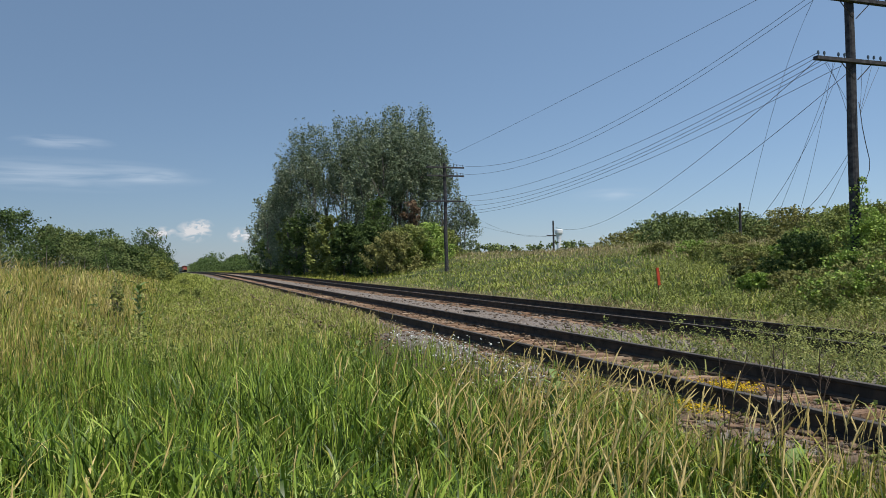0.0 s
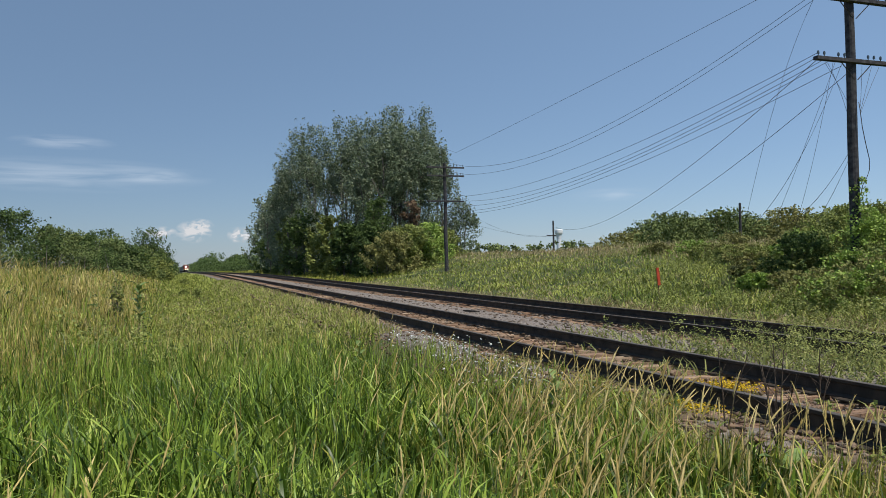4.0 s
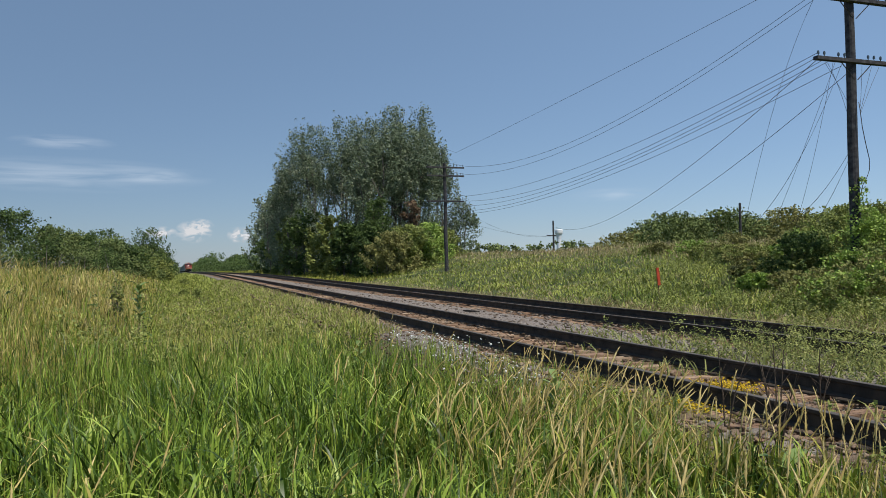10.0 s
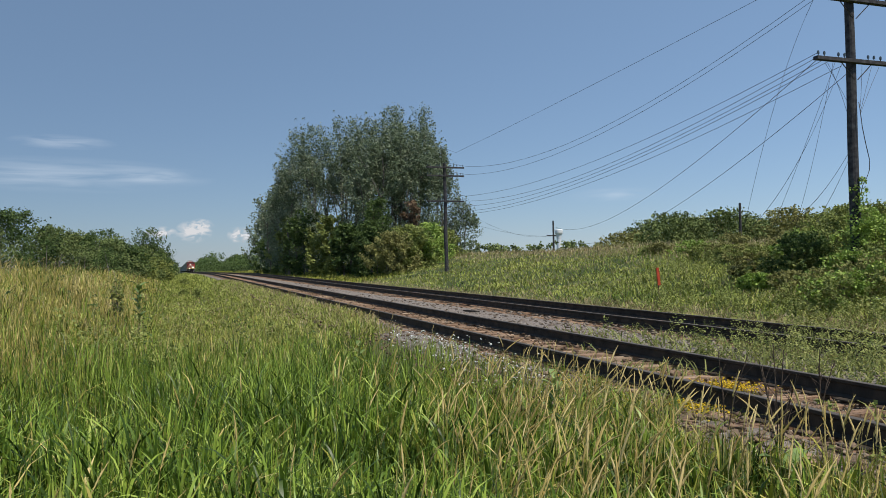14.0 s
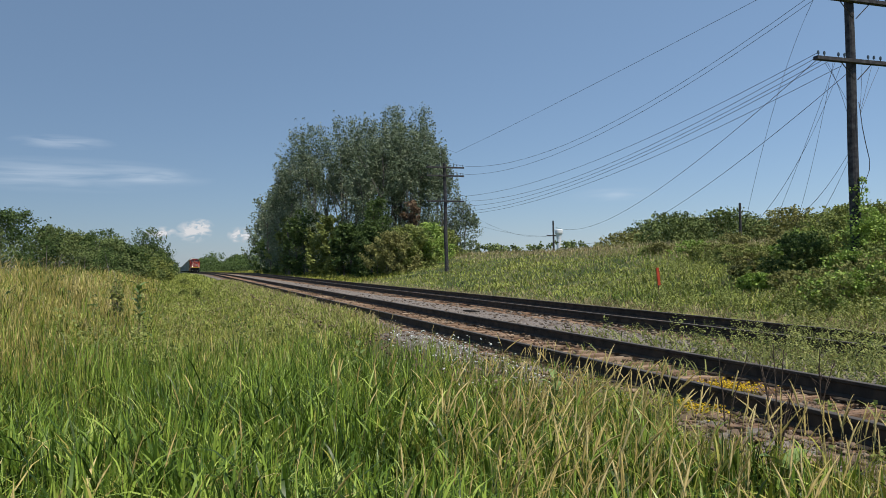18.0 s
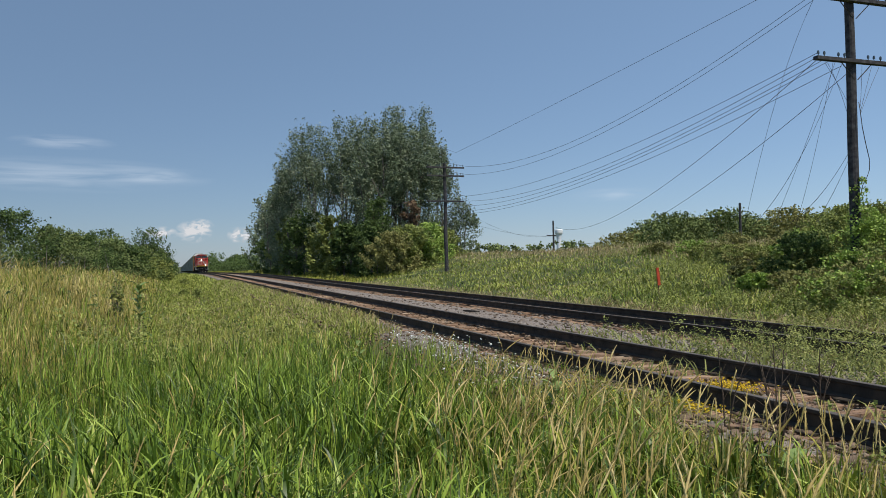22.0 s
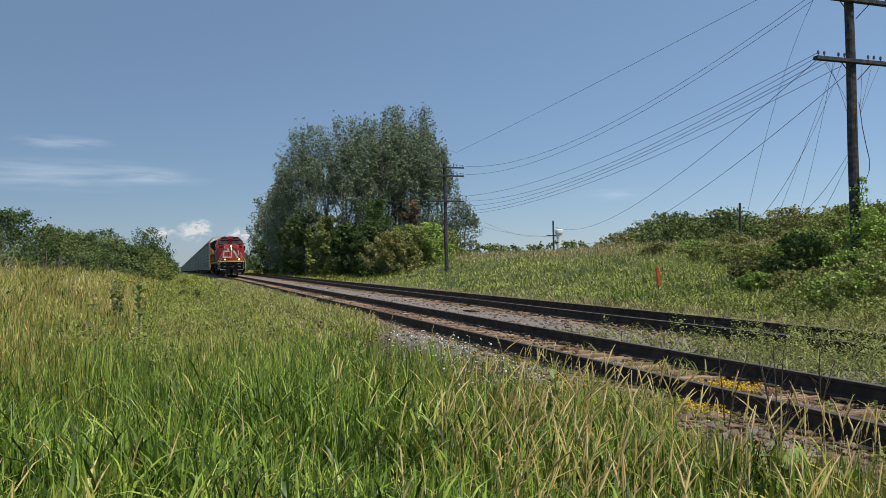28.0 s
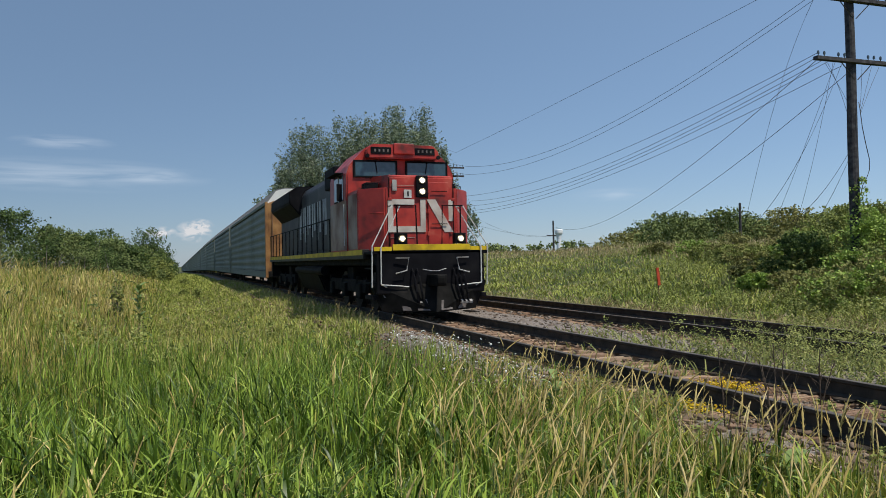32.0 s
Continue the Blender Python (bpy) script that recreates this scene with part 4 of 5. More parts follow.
for i in range(16):
    x, y = at(33.4 + i * 1.3, 80 + 7 * math.sin(i * 2.1))
    tree("hedge_tree", x, y, 3.7 + .3 * math.sin(i * 1.7) - (1.6 if i == 0 else .5 if i == 1 else 0), 8.0, "leaf_far" if i % 4 else "leaf_olive", "rounded green hedge tree beyond the bank", 171 + i, .0, 5200, .22, 200, 2, .04, "tree", "hedge beyond the bank", shape=.42, puff=1.2)


# ---------------------------------------------------------------- far woods
def far_wood(name, x0, y0, x1, y1, h, depth, n, size, seed, label, leaf="leaf_far"):
    rng = np.random.default_rng(seed)
    t = rng.random(n)
    C = np.stack([x0 + (x1 - x0) * t + rng.normal(size=n) * depth, y0 + (y1 - y0) * t + rng.normal(size=n) * depth * .3, np.zeros(n)], -1)
    hh = h * (.7 + .4 * np.array([noise.noise(Vector((c[0] * .03, c[1] * .03, seed))) + .5 for c in C]))
    C[:, 2] = gz(C[:, 0], C[:, 1]) + hh * rng.random(n) ** .7
    V, F = leaf_cloud(C, np.full(n, h * .22), np.full(n, 24), size * .95, rng)
    ob = new(name, fast_mesh(name, V, F, M[leaf]))
    return tagged(ob, label, "woods", kind="stuff")


far_wood("far_woods", 13, 200, 14, 420, 4.6, 1.6, 700, .4, 5, "dark distant trees along the tracks", "leaf_dark")
far_wood("far_woods", 13, 400, 15, 1100, 9.5, 2.0, 520, .8, 6, "dark distant trees where the tracks vanish", "leaf_dark")
far_wood("horizon_woods", 140, 520, 900, 560, 13, 12, 500, 2.2, 7, "low bluish woods on the horizon")
far_wood("horizon_woods", 60, 900, 700, 1100, 14, 20, 400, 3.0, 8, "low bluish woods on the horizon")

# water tower
tw = thing("water_tower", *at(28.0, 1250), 0, "white pedestal water tower far beyond the field", "water tower")
tb = bmesh.new()
ring = [(5.6, -3), (4.2, 8), (3.7, 33), (4.4, 40), (6.3, 42.5), (6.7, 44), (6.7, 48), (5.9, 49.4), (.1, 50)]
rows = [[tb.verts.new((r * math.cos(a), r * math.sin(a), z)) for a in [k * math.pi / 10 for k in range(20)]] for r, z in ring]
for a, b in zip(rows, rows[1:]):
    for k in range(20):
        tb.faces.new((a[k], a[(k + 1) % 20], b[(k + 1) % 20], b[k]))
part("tank_and_pedestal", tb, M["tower_white"], tw)

# orange stake, far poles
ox, oy = at(YAW * 57.2958 + math.degrees(math.atan((1168 - 784) / 1347)), 25)
stk = thing("marker_stake", ox, oy, float(gz(ox, oy)), "bright orange marker stake in the grass", "marker stake")
part("stake", box(-.05, .05, -.02, .02, .62, 1.2, .008), M["orange"], stk, "faded orange painted board")
stk.rotation_euler = (0, -.1, 0)
part("stake_post", box(-.025, .025, .021, .05, -.2, 1.1, .004), M["rack_brown"], stk)


# ---------------------------------------------------------------- grass
def blades(P, L, W, lean, rng):
    """Curved tapering blades rooted at P."""
    n = len(P)
    a = rng.random(n) * 2 * np.pi
    d = np.stack([np.cos(a), np.sin(a), np.zeros(n)], -1)
    a2 = a + np.pi / 2 + rng.normal(size=n) * .7
    wd = np.stack([np.cos(a2), np.sin(a2), np.zeros(n)], -1)
    V = np.empty((n, 7, 3))
    for j, (s, q) in enumerate(((0, .8), (.4, 1.0), (.75, .7), (1.0, 0))):
        p = P + d * (L * lean * (.25 * s + .75 * s ** 2.2))[:, None]
        p[:, 2] += L * (s - .45 * np.minimum(lean, 1.2) * s ** 2.6)
        if j < 3:
            V[:, 2 * j] = p - wd * (W * q * .5)[:, None]
            V[:, 2 * j + 1] = p + wd * (W * q * .5)[:, None]
        else:
            V[:, 6] = p
    k = np.arange(n)[:, None] * 7
    F = np.concatenate([k + f for f in ([0, 1, 3], [0, 3, 2], [2, 3, 5], [2, 5, 4], [4, 5, 6])], 1).reshape(-1, 3)
    return V.reshape(-1, 3), F


def straws(P, L, W, lean, rng, a=None):
    """Plainer blades for growth seen from afar: three triangles each; a: the way each one leans."""
    n = len(P)
    a = rng.random(n) * 2 * np.pi if a is None else a
    d = np.stack([np.cos(a), np.sin(a), np.zeros(n)], -1)
    a2 = a + np.pi / 2 + rng.normal(size=n) * .9
    wd = np.stack([np.cos(a2), np.sin(a2), np.zeros(n)], -1) * (W * .5)[:, None]
    m = P + d * (L * lean * .35)[:, None] + np.stack([np.zeros(n), np.zeros(n), L * .6], -1)
    t = P + d * (L * lean)[:, None] + np.stack([np.zeros(n), np.zeros(n), L * (1 - .35 * np.minimum(lean, 1.2))], -1)
    V = np.stack([P - wd, P + wd, m - wd * .9, m + wd * .9, t], 1)
    k = np.arange(n)[:, None] * 5
    F = np.concatenate([k + f for f in ([0, 1, 3], [0, 3, 2], [2, 3, 4])], 1).reshape(-1, 3)
    return V.reshape(-1, 3), F


def heads(P, L, size, lean, rng):
    """Stalks with a spindle-shaped seed head."""
    n = len(P)
    a = rng.normal(size=n) * .9 + .25
    d = np.stack([np.cos(a), np.sin(a), np.zeros(n)], -1)
    w1 = np.stack([-np.sin(a), np.cos(a), np.zeros(n)], -1)
    tip = P + d * (L * lean)[:, None]
    tip[:, 2] += L * (1 - .3 * lean)
    mid = P + d * (L * lean * .3)[:, None]
    mid[:, 2] += L * .55
    ax = tip - mid
    ax /= np.linalg.norm(ax, axis=1)[:, None]
    ax = ax + d * (lean * .8)[:, None]
    ax /= np.linalg.norm(ax, axis=1)[:, None]
    w2 = np.cross(ax, w1)
    rings, sides = 4, 5
    m0 = 6 + rings * sides
    V = np.empty((n, m0 + 2 + 36, 3))
    t = .0012
    for j, (p, ww) in enumerate(((P, w1), (mid, w1), (tip, w1))):
        V[:, 2 * j], V[:, 2 * j + 1] = p - ww * t, p + ww * t
    S = size[:, None]
    fs = [[0, 1, 3], [0, 3, 2], [2, 3, 5], [2, 5, 4]]
    nod = d * (S * (.16 + lean[:, None] * .8))
    for j in range(rings):
        f = (.12, .36, .62, .84)[j]
        c = tip + ax * S * f + nod * f * f
        for q in range(sides):
            an = 2 * math.pi * q / sides + j * .6
            rad = S * (.016, .029, .026, .014)[j] * (.6 + .8 * rng.random(n))[:, None]
            V[:, 6 + j * sides + q] = c + (w1 * math.cos(an) + w2 * math.sin(an)) * rad + ax * S * (.05 * rng.random(n))[:, None]
    V[:, m0] = tip
    V[:, m0 + 1] = tip + ax * S + nod
    for q in range(sides):
        q2 = (q + 1) % sides
        fs += [[m0, 6 + q2, 6 + q], [6 + (rings - 1) * sides + q, 6 + (rings - 1) * sides + q2, m0 + 1]]
        for j in range(rings - 1):
            u, v = 6 + j * sides, 6 + (j + 1) * sides
            fs += [[u + q, u + q2, v + q2], [u + q, v + q2, v + q]]
    for q in range(12):
        k0 = m0 + 2 + q * 3
        f = .04 + .075 * q
        c = tip + ax * S * f + nod * f * f
        an = q * 2.4 + rng.random(n)[:, None]
        o = w1 * np.cos(an) + w2 * np.sin(an)
        V[:, k0], V[:, k0 + 1] = c - ax * S * .035, c + ax * S * .035
        V[:, k0 + 2] = c + o * S * ((.045 + .05 * rng.random(n)) * math.sin(math.pi * (.25 + .7 * f)))[:, None] + ax * S * .17
        fs.append([k0, k0 + 1, k0 + 2])
    k = np.arange(n)[:, None] * (m0 + 38)
    F = np.concatenate([k + f for f in fs], 1).reshape(-1, 3)
    return V.reshape(-1, 3), F


def fan(n, r0, r1, a0, a1, power, rng):
    """Places in a fan about the standpoint, thinning out with distance."""
    u = rng.random(n)
    e = 1 - power
    r = (r0 ** e + (r1 ** e - r0 ** e) * u) ** (1 / e) if abs(e) > 1e-6 else r0 * (r1 / r0) ** u
    a = np.radians(a0 + (a1 - a0) * rng.random(n))
    return EYE.x + r * np.sin(a), r * np.cos(a), r


def rooted(x, y):
    return np.stack([x, y, gz(x, y) - .02], -1)


def lump(x, y, s, k):
    return np.sin(x * s + k) * np.sin(y * s * .8 + 2 * k) + .6 * np.sin(x * s * 2.3 + y * s * 1.7 + k)


def stuff(name, V, F, material, label):
    ob = new(name, fast_mesh(name, V, F, M[material]))
    return tagged(ob, label, "grass", kind="stuff")


g = np.random.default_rng(21)
# tall green reed grass between the standpoint and the track, and over the berm
EDGE = lambda y: -1.3 - .5 * step(6.5, 5.2, y) - .8 * step(8, 13, y) + 1.15 * step(14, 22, y) + (.3 * np.sin(y * .9) + .2 * np.sin(y * 2.3)) * (1 - .6 * step(14, 20, y))
x, y, r = fan(235000, .9, 75, -24, 62, .86, g)
keep = (x < EDGE(y)) & (x > -26) & (g.random(len(x)) < 1 - .68 * step(9, 14, r))
x, y, r = x[keep], y[keep], r[keep]
n = len(x)
hgt = (.32 + .12 * step(8, 12, y) + (.43 - .12 * step(8, 12, y)) * step(-1.6, -3.6, x)) * (.75 + .5 * g.random(n)) * (1 + .16 * lump(x, y, 1.1, .3)) * (1 - .3 * step(12, 30, y) * step(-7.5, -5.5, x))
wdt = (.006 + .012 * g.random(n) ** 1.3) * (1 - .4 * step(6, 11, r) + r * .030) * (1 + .4 * step(8, 5, r) + .5 * step(5, 2.5, r))
P = rooted(x, y)
lean = .08 + .5 * g.random(n) ** 1.8
leafy = g.random(n) < .6
P[leafy, 2] += (hgt * .55 * g.random(n))[leafy]
hgt = np.where(leafy, hgt * .55, hgt)
lean = np.where(leafy, .3 + .75 * g.random(n) ** 1.3, lean)
wdt = np.where(leafy, wdt * 1.1, wdt)
dry = g.random(n) < .03 + .26 * step(-6.8, -8.6, x) * step(7, 12, y) + .25 * step(11, 15, y) * (1 - .6 * step(20, 26, y)) + .1 * step(-3.7, -2.7, x) * step(11, 8, y) + .4 * step(-3.0, -2.2, x) * step(7, 5.5, y)
dry &= ~(leafy & (y < 10) & (x > -5.5))
wdt = np.where(dry & ~leafy, wdt * .3, wdt)
lean = np.where(dry & ~leafy, lean * .45, lean)
near = (y < 9.5) & (r < 11)
cell = (np.floor((x + 40) / 1.3) * 1000 + np.floor((y + 40) / 1.6)).astype(int)


def sward(k, material, name, label, moves):
    V, F = (blades if moves else straws)(P[k], hgt[k] * (1.08 if material == "grass_dry" else 1), wdt[k] * (1 if moves else .8), lean[k] * (1 if moves else .6), g)
    c = np.zeros(3)
    if moves:
        c = P[k].mean(0)
    ob = stuff(name, V - c, F, material, label)
    ob.location = c
    if moves:
        SWAYERS.append((ob, .9, float(c[0] * .9 + c[1] * .7)))


gold = ~dry & (g.random(n) < .05 + .38 * step(-4.8, -3.4, x) * step(11, 8, y) + .2 * step(12, 16, y) + .25 * step(-2.6, -2.0, x))
wdt = np.where(gold & ~leafy, wdt * .45, np.where(gold, wdt * .75, wdt))
fresh = ~gold & (y > 17) & (y < 60) & (x > -6.4) & (x < -2.2) & (lump(x, y, .25, .9) > -.6)
dry &= ~(fresh & (g.random(n) < .8))
hgt = np.where(fresh, hgt * .5, hgt * (1 - .2 * step(10, 16, y)))
sward(fresh & ~near, "grass_fresh", "fresh_grass", "short bright green grass in the ditch", False)
for m, kd, nm, lb in (("grass", ~dry & ~gold, "tall_grass", "lush tall green grass"), ("grass_gold", gold, "yellowing_grass", "tall yellowing grass"), ("grass_dry", dry, "dry_grass", "tall straw-coloured drying grass")):
    far = kd & ~near & ~fresh
    sward(far, m, nm, lb, False)
for cc in np.unique(cell[near]):
    k = near & (cell == cc)
    for m, kd, nm, lb in (("grass", k & ~dry & ~gold, "grass_patch", "lush green grass swaying beside the track"), ("grass_gold", k & gold, "yellowing_grass_patch", "yellowing grass swaying beside the track"), ("grass_dry", k & dry, "dry_grass_patch", "straw-coloured grass swaying beside the track")):
        if kd.sum() > 20:
            sward(kd, m, nm, lb, True)
# tussocks over the berm and in the ditch
x, y, r = fan(17000, 8.0, 75, -24, 13, .8, g)
keep = (x < EDGE(y) - .2) & (x > -22)
x, y, r = x[keep], y[keep], r[keep]
n = len(x)
berm = step(-6.6, -7.8, x) * step(7, 12, y)
ditch = (1 - berm) * step(15, 20, y)
pick, patchy = g.random(n), .22 * lump(x, y, .7, .9)
kind = np.where(pick < berm * (.58 + patchy), 0, np.where(pick < berm * .78 + .25 * (1 - berm) * (1 - ditch), 1, np.where(ditch > g.random(n), np.where(pick > .74, 4, 2), np.where(pick > .9, 4, 3))))
tall = (.27 + .34 * berm + .16 * (1 - ditch) * (1 - berm)) * (.55 + .8 * g.random(n)) * (1 + .22 * lump(x, y, .9, .3))
for q, (m, nm, lb) in enumerate((("grass_dry", "berm_straw", "tall golden straw grass on the berm"), ("grass_gold", "berm_grass", "yellow-green grass on the berm"), ("grass_fresh", "ditch_grass", "fresh bright green grass in the ditch"),
                                 ("grass", "flank_grass", "green grass on the flank of the berm"), ("grass_tan", "flank_straw", "dry tan grass beside the ditch"))):
    k = np.repeat(np.flatnonzero(kind == q), 13)
    a, off = g.random(len(k)) * 2 * np.pi, np.abs(g.normal(size=len(k)))
    spread = .05 + .0035 * r[k]
    bx, by = x[k] + np.cos(a) * off * spread, y[k] + np.sin(a) * off * spread
    P8, L8, lean8 = rooted(bx, by), tall[k] * (.65 + .6 * g.random(len(k))), (.05 + .34 * off) * (.5 if q in (0, 4) else 1)
    side = g.random(len(k)) < .74           # leaves that leave the stalk part way up
    P8[side, 2] += (tall[k] * .75 * g.random(len(k)))[side]
    L8, lean8 = np.where(side, L8 * .27, L8 * .9), np.where(side, .3 + .9 * g.random(len(k)), lean8)
    V, F = straws(P8, L8, r[k] / 1347 * (.45 + .8 * g.random(len(k))) * (.8 if q in (0, 4) else 2.0 if q == 2 else 1.2), lean8, g, a)
    stuff(nm, V, F, m, lb)
# rough grass farther along the line
for side, (xa, xb) in enumerate(((-13, -2.2), (6.3, 12))):
    n = 11000
    fx, fy = xa + (xb - xa) * g.random(n), 60 * (6.5 ** g.random(n))
    V, F = straws(rooted(fx, fy), .25 + .25 * g.random(n), .012 + .0009 * fy, .2 + .5 * g.random(n), g)
    stuff("line_side_grass", V, F, "grass_gold" if side else "grass_fresh", "rough grass along the distant line")
# growth creeping over the shoulder up to the near rail
n = 17000
fx, fy = -3.0 + 2.15 * g.random(n), 16.0 * (4.6 ** g.random(n))
k = fx < -.98 - .5 * step(20, 16, fy) + .15 * np.sin(fy * 1.3)
fx, fy = fx[k], fy[k]
pickd = g.random(len(fx)) < .3 + .4 * step(-1.9, -1.2, fx)
for m, k, nm, lb in (("grass_fresh", ~pickd, "shoulder_fresh_grass", "fresh green grass on the track shoulder"), ("grass_tan", pickd, "shoulder_dry_grass", "dry tan grass along the near rail")):
    V, F = straws(rooted(fx[k], fy[k]) + np.array([0, 0, .04]), .14 + .24 * g.random(k.sum()), .010 + .0006 * fy[k], .2 + .7 * g.random(k.sum()), g)
    stuff(nm, V, F, m, lb)
# the same grass all round, thinner away from the line of sight
n = 42000
fx, fy = -22 + 19.6 * g.random(n), -16 + 50 * g.random(n)
az = np.degrees(np.arctan2(fx - EYE.x, fy))
k = ((az < -23.5) | (az > 61.5)) & (np.hypot(fx - EYE.x, fy) > .7) & (fx < -2.1 + .3 * np.sin(fy))
V, F = straws(rooted(fx[k], fy[k]), .45 + .35 * g.random(k.sum()), .018 + .02 * g.random(k.sum()), .2 + .8 * g.random(k.sum()), g)
stuff("meadow_grass", V, F, "grass", "tall green meadow grass behind the track side")
n = 12000
fx, fy = 6.4 + 24 * g.random(n), -22 + 45 * g.random(n)
k = np.degrees(np.arctan2(fx - EYE.x, fy)) > 57.5
V, F = straws(rooted(fx[k], fy[k]), .35 + .3 * g.random(k.sum()), .03 + .025 * g.random(k.sum()), .2 + .8 * g.random(k.sum()), g)
stuff("meadow_grass", V, F, "grass_fresh", "rough green grass along the bank")
# seed heads
x, y, r = fan(16000, 1.6, 60, -20, 60, 1.15, g)
keep = (x < EDGE(y)) & (x > -24)
w8 = .02 + .48 * step(-4.9, -3.5, x) * step(-1.5, -2.0, x) * step(9.5, 6, y) * (lump(x, y, 1.6, .5) > -.5) + .4 * step(-6.8, -8.5, x) * step(7, 12, y) + .45 * step(14, 18, y) * step(45, 30, y)
keep &= g.random(len(x)) < w8
x, y, r = x[keep], y[keep], r[keep]
tall, size, bend = (.66 + .34 * g.random(len(x))) * (.6 + .4 * step(-1.9, -2.8, x)), (.13 + .10 * g.random(len(x))) * (1 - .4 * step(8, 16, r)), .04 + .28 * g.random(len(x)) ** 1.6
near = (r < 9) & (y < 8)
V, F = heads(rooted(x, y)[~near], tall[~near], size[~near], bend[~near], g)
stuff("seed_heads", V, F, "seed", "tall tan grass stalks with seed heads")
cell = (np.floor((x + 40) / 1.3) * 1000 + np.floor((y + 40) / 1.6)).astype(int)
for cc in np.unique(cell[near]):
    k = near & (cell == cc)
    root = rooted(x, y)[k]
    c = root.mean(0)
    V, F = heads(root, tall[k], size[k], bend[k], g)
    ob = stuff("seed_head_patch", V - c, F, "seed", "golden seed heads nodding beside the track")
    ob.location = c
    SWAYERS.append((ob, 1.3, float(c[0] * .9 + c[1] * .7)))
# pale drooping panicles near the standpoint
n = 46
fx, fy = -7.2 + 3.6 * g.random(n), 2.2 + 4.5 * g.random(n) ** 1.3
V, F = heads(rooted(fx, fy), .5 + .28 * g.random(n), .10 + .07 * g.random(n), .1 + .4 * g.random(n), g)
stuff("grass_panicles", V, F, "seed", "pale drooping grass panicles")
# bleached dead leaves curled over the lush grass
tuft = np.stack([-8.2 + 4.6 * g.random(22), 1.7 + 3.2 * g.random(22) ** 1.2], -1)
c = np.repeat(tuft, 11, 0) + g.normal(size=(242, 2)) * .05
Pd = rooted(c[:, 0], c[:, 1]) + np.stack([np.zeros(242), np.zeros(242), .46 + .3 * g.random(242)], -1)
V, F = blades(Pd, .12 + .12 * g.random(242), .007 + .006 * g.random(242), .7 + 1.0 * g.random(242), g)
stuff("dead_leaf_tufts", V, F, "seed", "bleached dead leaves curled over the green grass")
# weeds between and beside the tracks
x, y, r = fan(60000, 5, 90, 5, 62, 1.1, g)
between = (np.abs(x - 2.2) < .95) & (g.random(len(x)) < .9 * step(17, 9, y) * (lump(x, y, 1.5, 1.0) > -.7))
inside = (np.abs(x) < .66) & (g.random(len(x)) < .5 * (lump(x, y, 1.2, 2.2) > .45) * step(16, 7, y))
second = (np.abs(x - 4.4) < 1.5) & (g.random(len(x)) < .85 * step(16, 8, y))
k = between | inside | second
V, F = blades(rooted(x[k], y[k]) + np.array([0, 0, .03]), .12 + .28 * g.random(k.sum()), (.008 + .01 * g.random(k.sum())) * (1 + r[k] * .05), .3 + .6 * g.random(k.sum()), g)
stuff("track_weeds", V, F, "weed", "low green weeds among the ballast")
# low yellowing growth on the shoulder beside the near rail
n = 9000
fx, fy = -2.5 + 1.55 * g.random(n), 3.2 + 7.5 * g.random(n)
k = (lump(fx, fy, 1.7, .8) + .5 * lump(fx, fy, 4.1, .3) > .1) | (fx < -2.1)
V, F = blades(rooted(fx[k], fy[k]) + np.array([0, 0, .05]), .08 + .2 * g.random(k.sum()), .004 + .006 * g.random(k.sum()), .3 + .8 * g.random(k.sum()), g)
stuff("shoulder_grass", V, F, "grass_gold", "low yellowing grass among the stones beside the rail")
# right verge and bank
CREST = (17.0, 23.0)
x, y, r = fan(150000, 12, 110, 4, 58, .9, g)
k = (x > 6.1 + .3 * np.sin(y * .7)) & (x < 60)
x, y, r = x[k], y[k], r[k]
hh = (.22 + .10 * step(7.0, 9.5, x)) * (.6 + .7 * g.random(len(x))) * (1 + .2 * lump(x, y, .6, 1.4)) * (1 - .35 * step(18, 34, r))
dry = g.random(len(x)) < .09 + .16 * (lump(x, y, .35, .7) > .2) + .5 * step(9.3, 8.0, x) + .5 * step(15, 18, x) * step(28, 40, y)
mid = ~dry & (g.random(len(x)) < np.where(lump(x, y, .4, 2.0) + .4 * lump(x, y, 1.3, .2) > .35, .45, .97))
for m, k, nm, lb in (("grass", ~dry & ~mid, "bank_grass", "rough green grass on the bank"), ("grass_fresh", mid, "bank_fresh_grass", "fresh yellow-green grass on the bank"), ("grass_tan", dry, "bank_dry_grass", "rough straw-coloured grass on the bank")):
    V, F = straws(rooted(x[k], y[k]), hh[k], (.010 + .008 * g.random(k.sum())) * (1.6 if m == "grass_fresh" else 1) * (1 + r[k] * .027), .4 + .9 * g.random(k.sum()), g)
    stuff(nm, V, F, m, lb)

x, y, r = fan(95000, 12, 110, 6, 55, 1.0, g)
strip = (x > 6.2) & (x < 8.3 + .5 * np.sin(y * .35)) & (y > 9) & (g.random(len(x)) < .95)
crest = (x > CREST[0]) & (x < CREST[1]) & (y > 24) & (g.random(len(x)) < .8 * step(24, 34, y))
k = strip | crest
V, F = straws(rooted(x[k], y[k]), np.where(crest[k], .42, .24) * (.6 + .7 * g.random(k.sum())), (.006 + .005 * g.random(k.sum())) * (1 + r[k] * .028), .2 + .6 * g.random(k.sum()), g)
stuff("tan_grass", V, F, "grass_tan", "dry tan grass along the verge and crest of the bank")


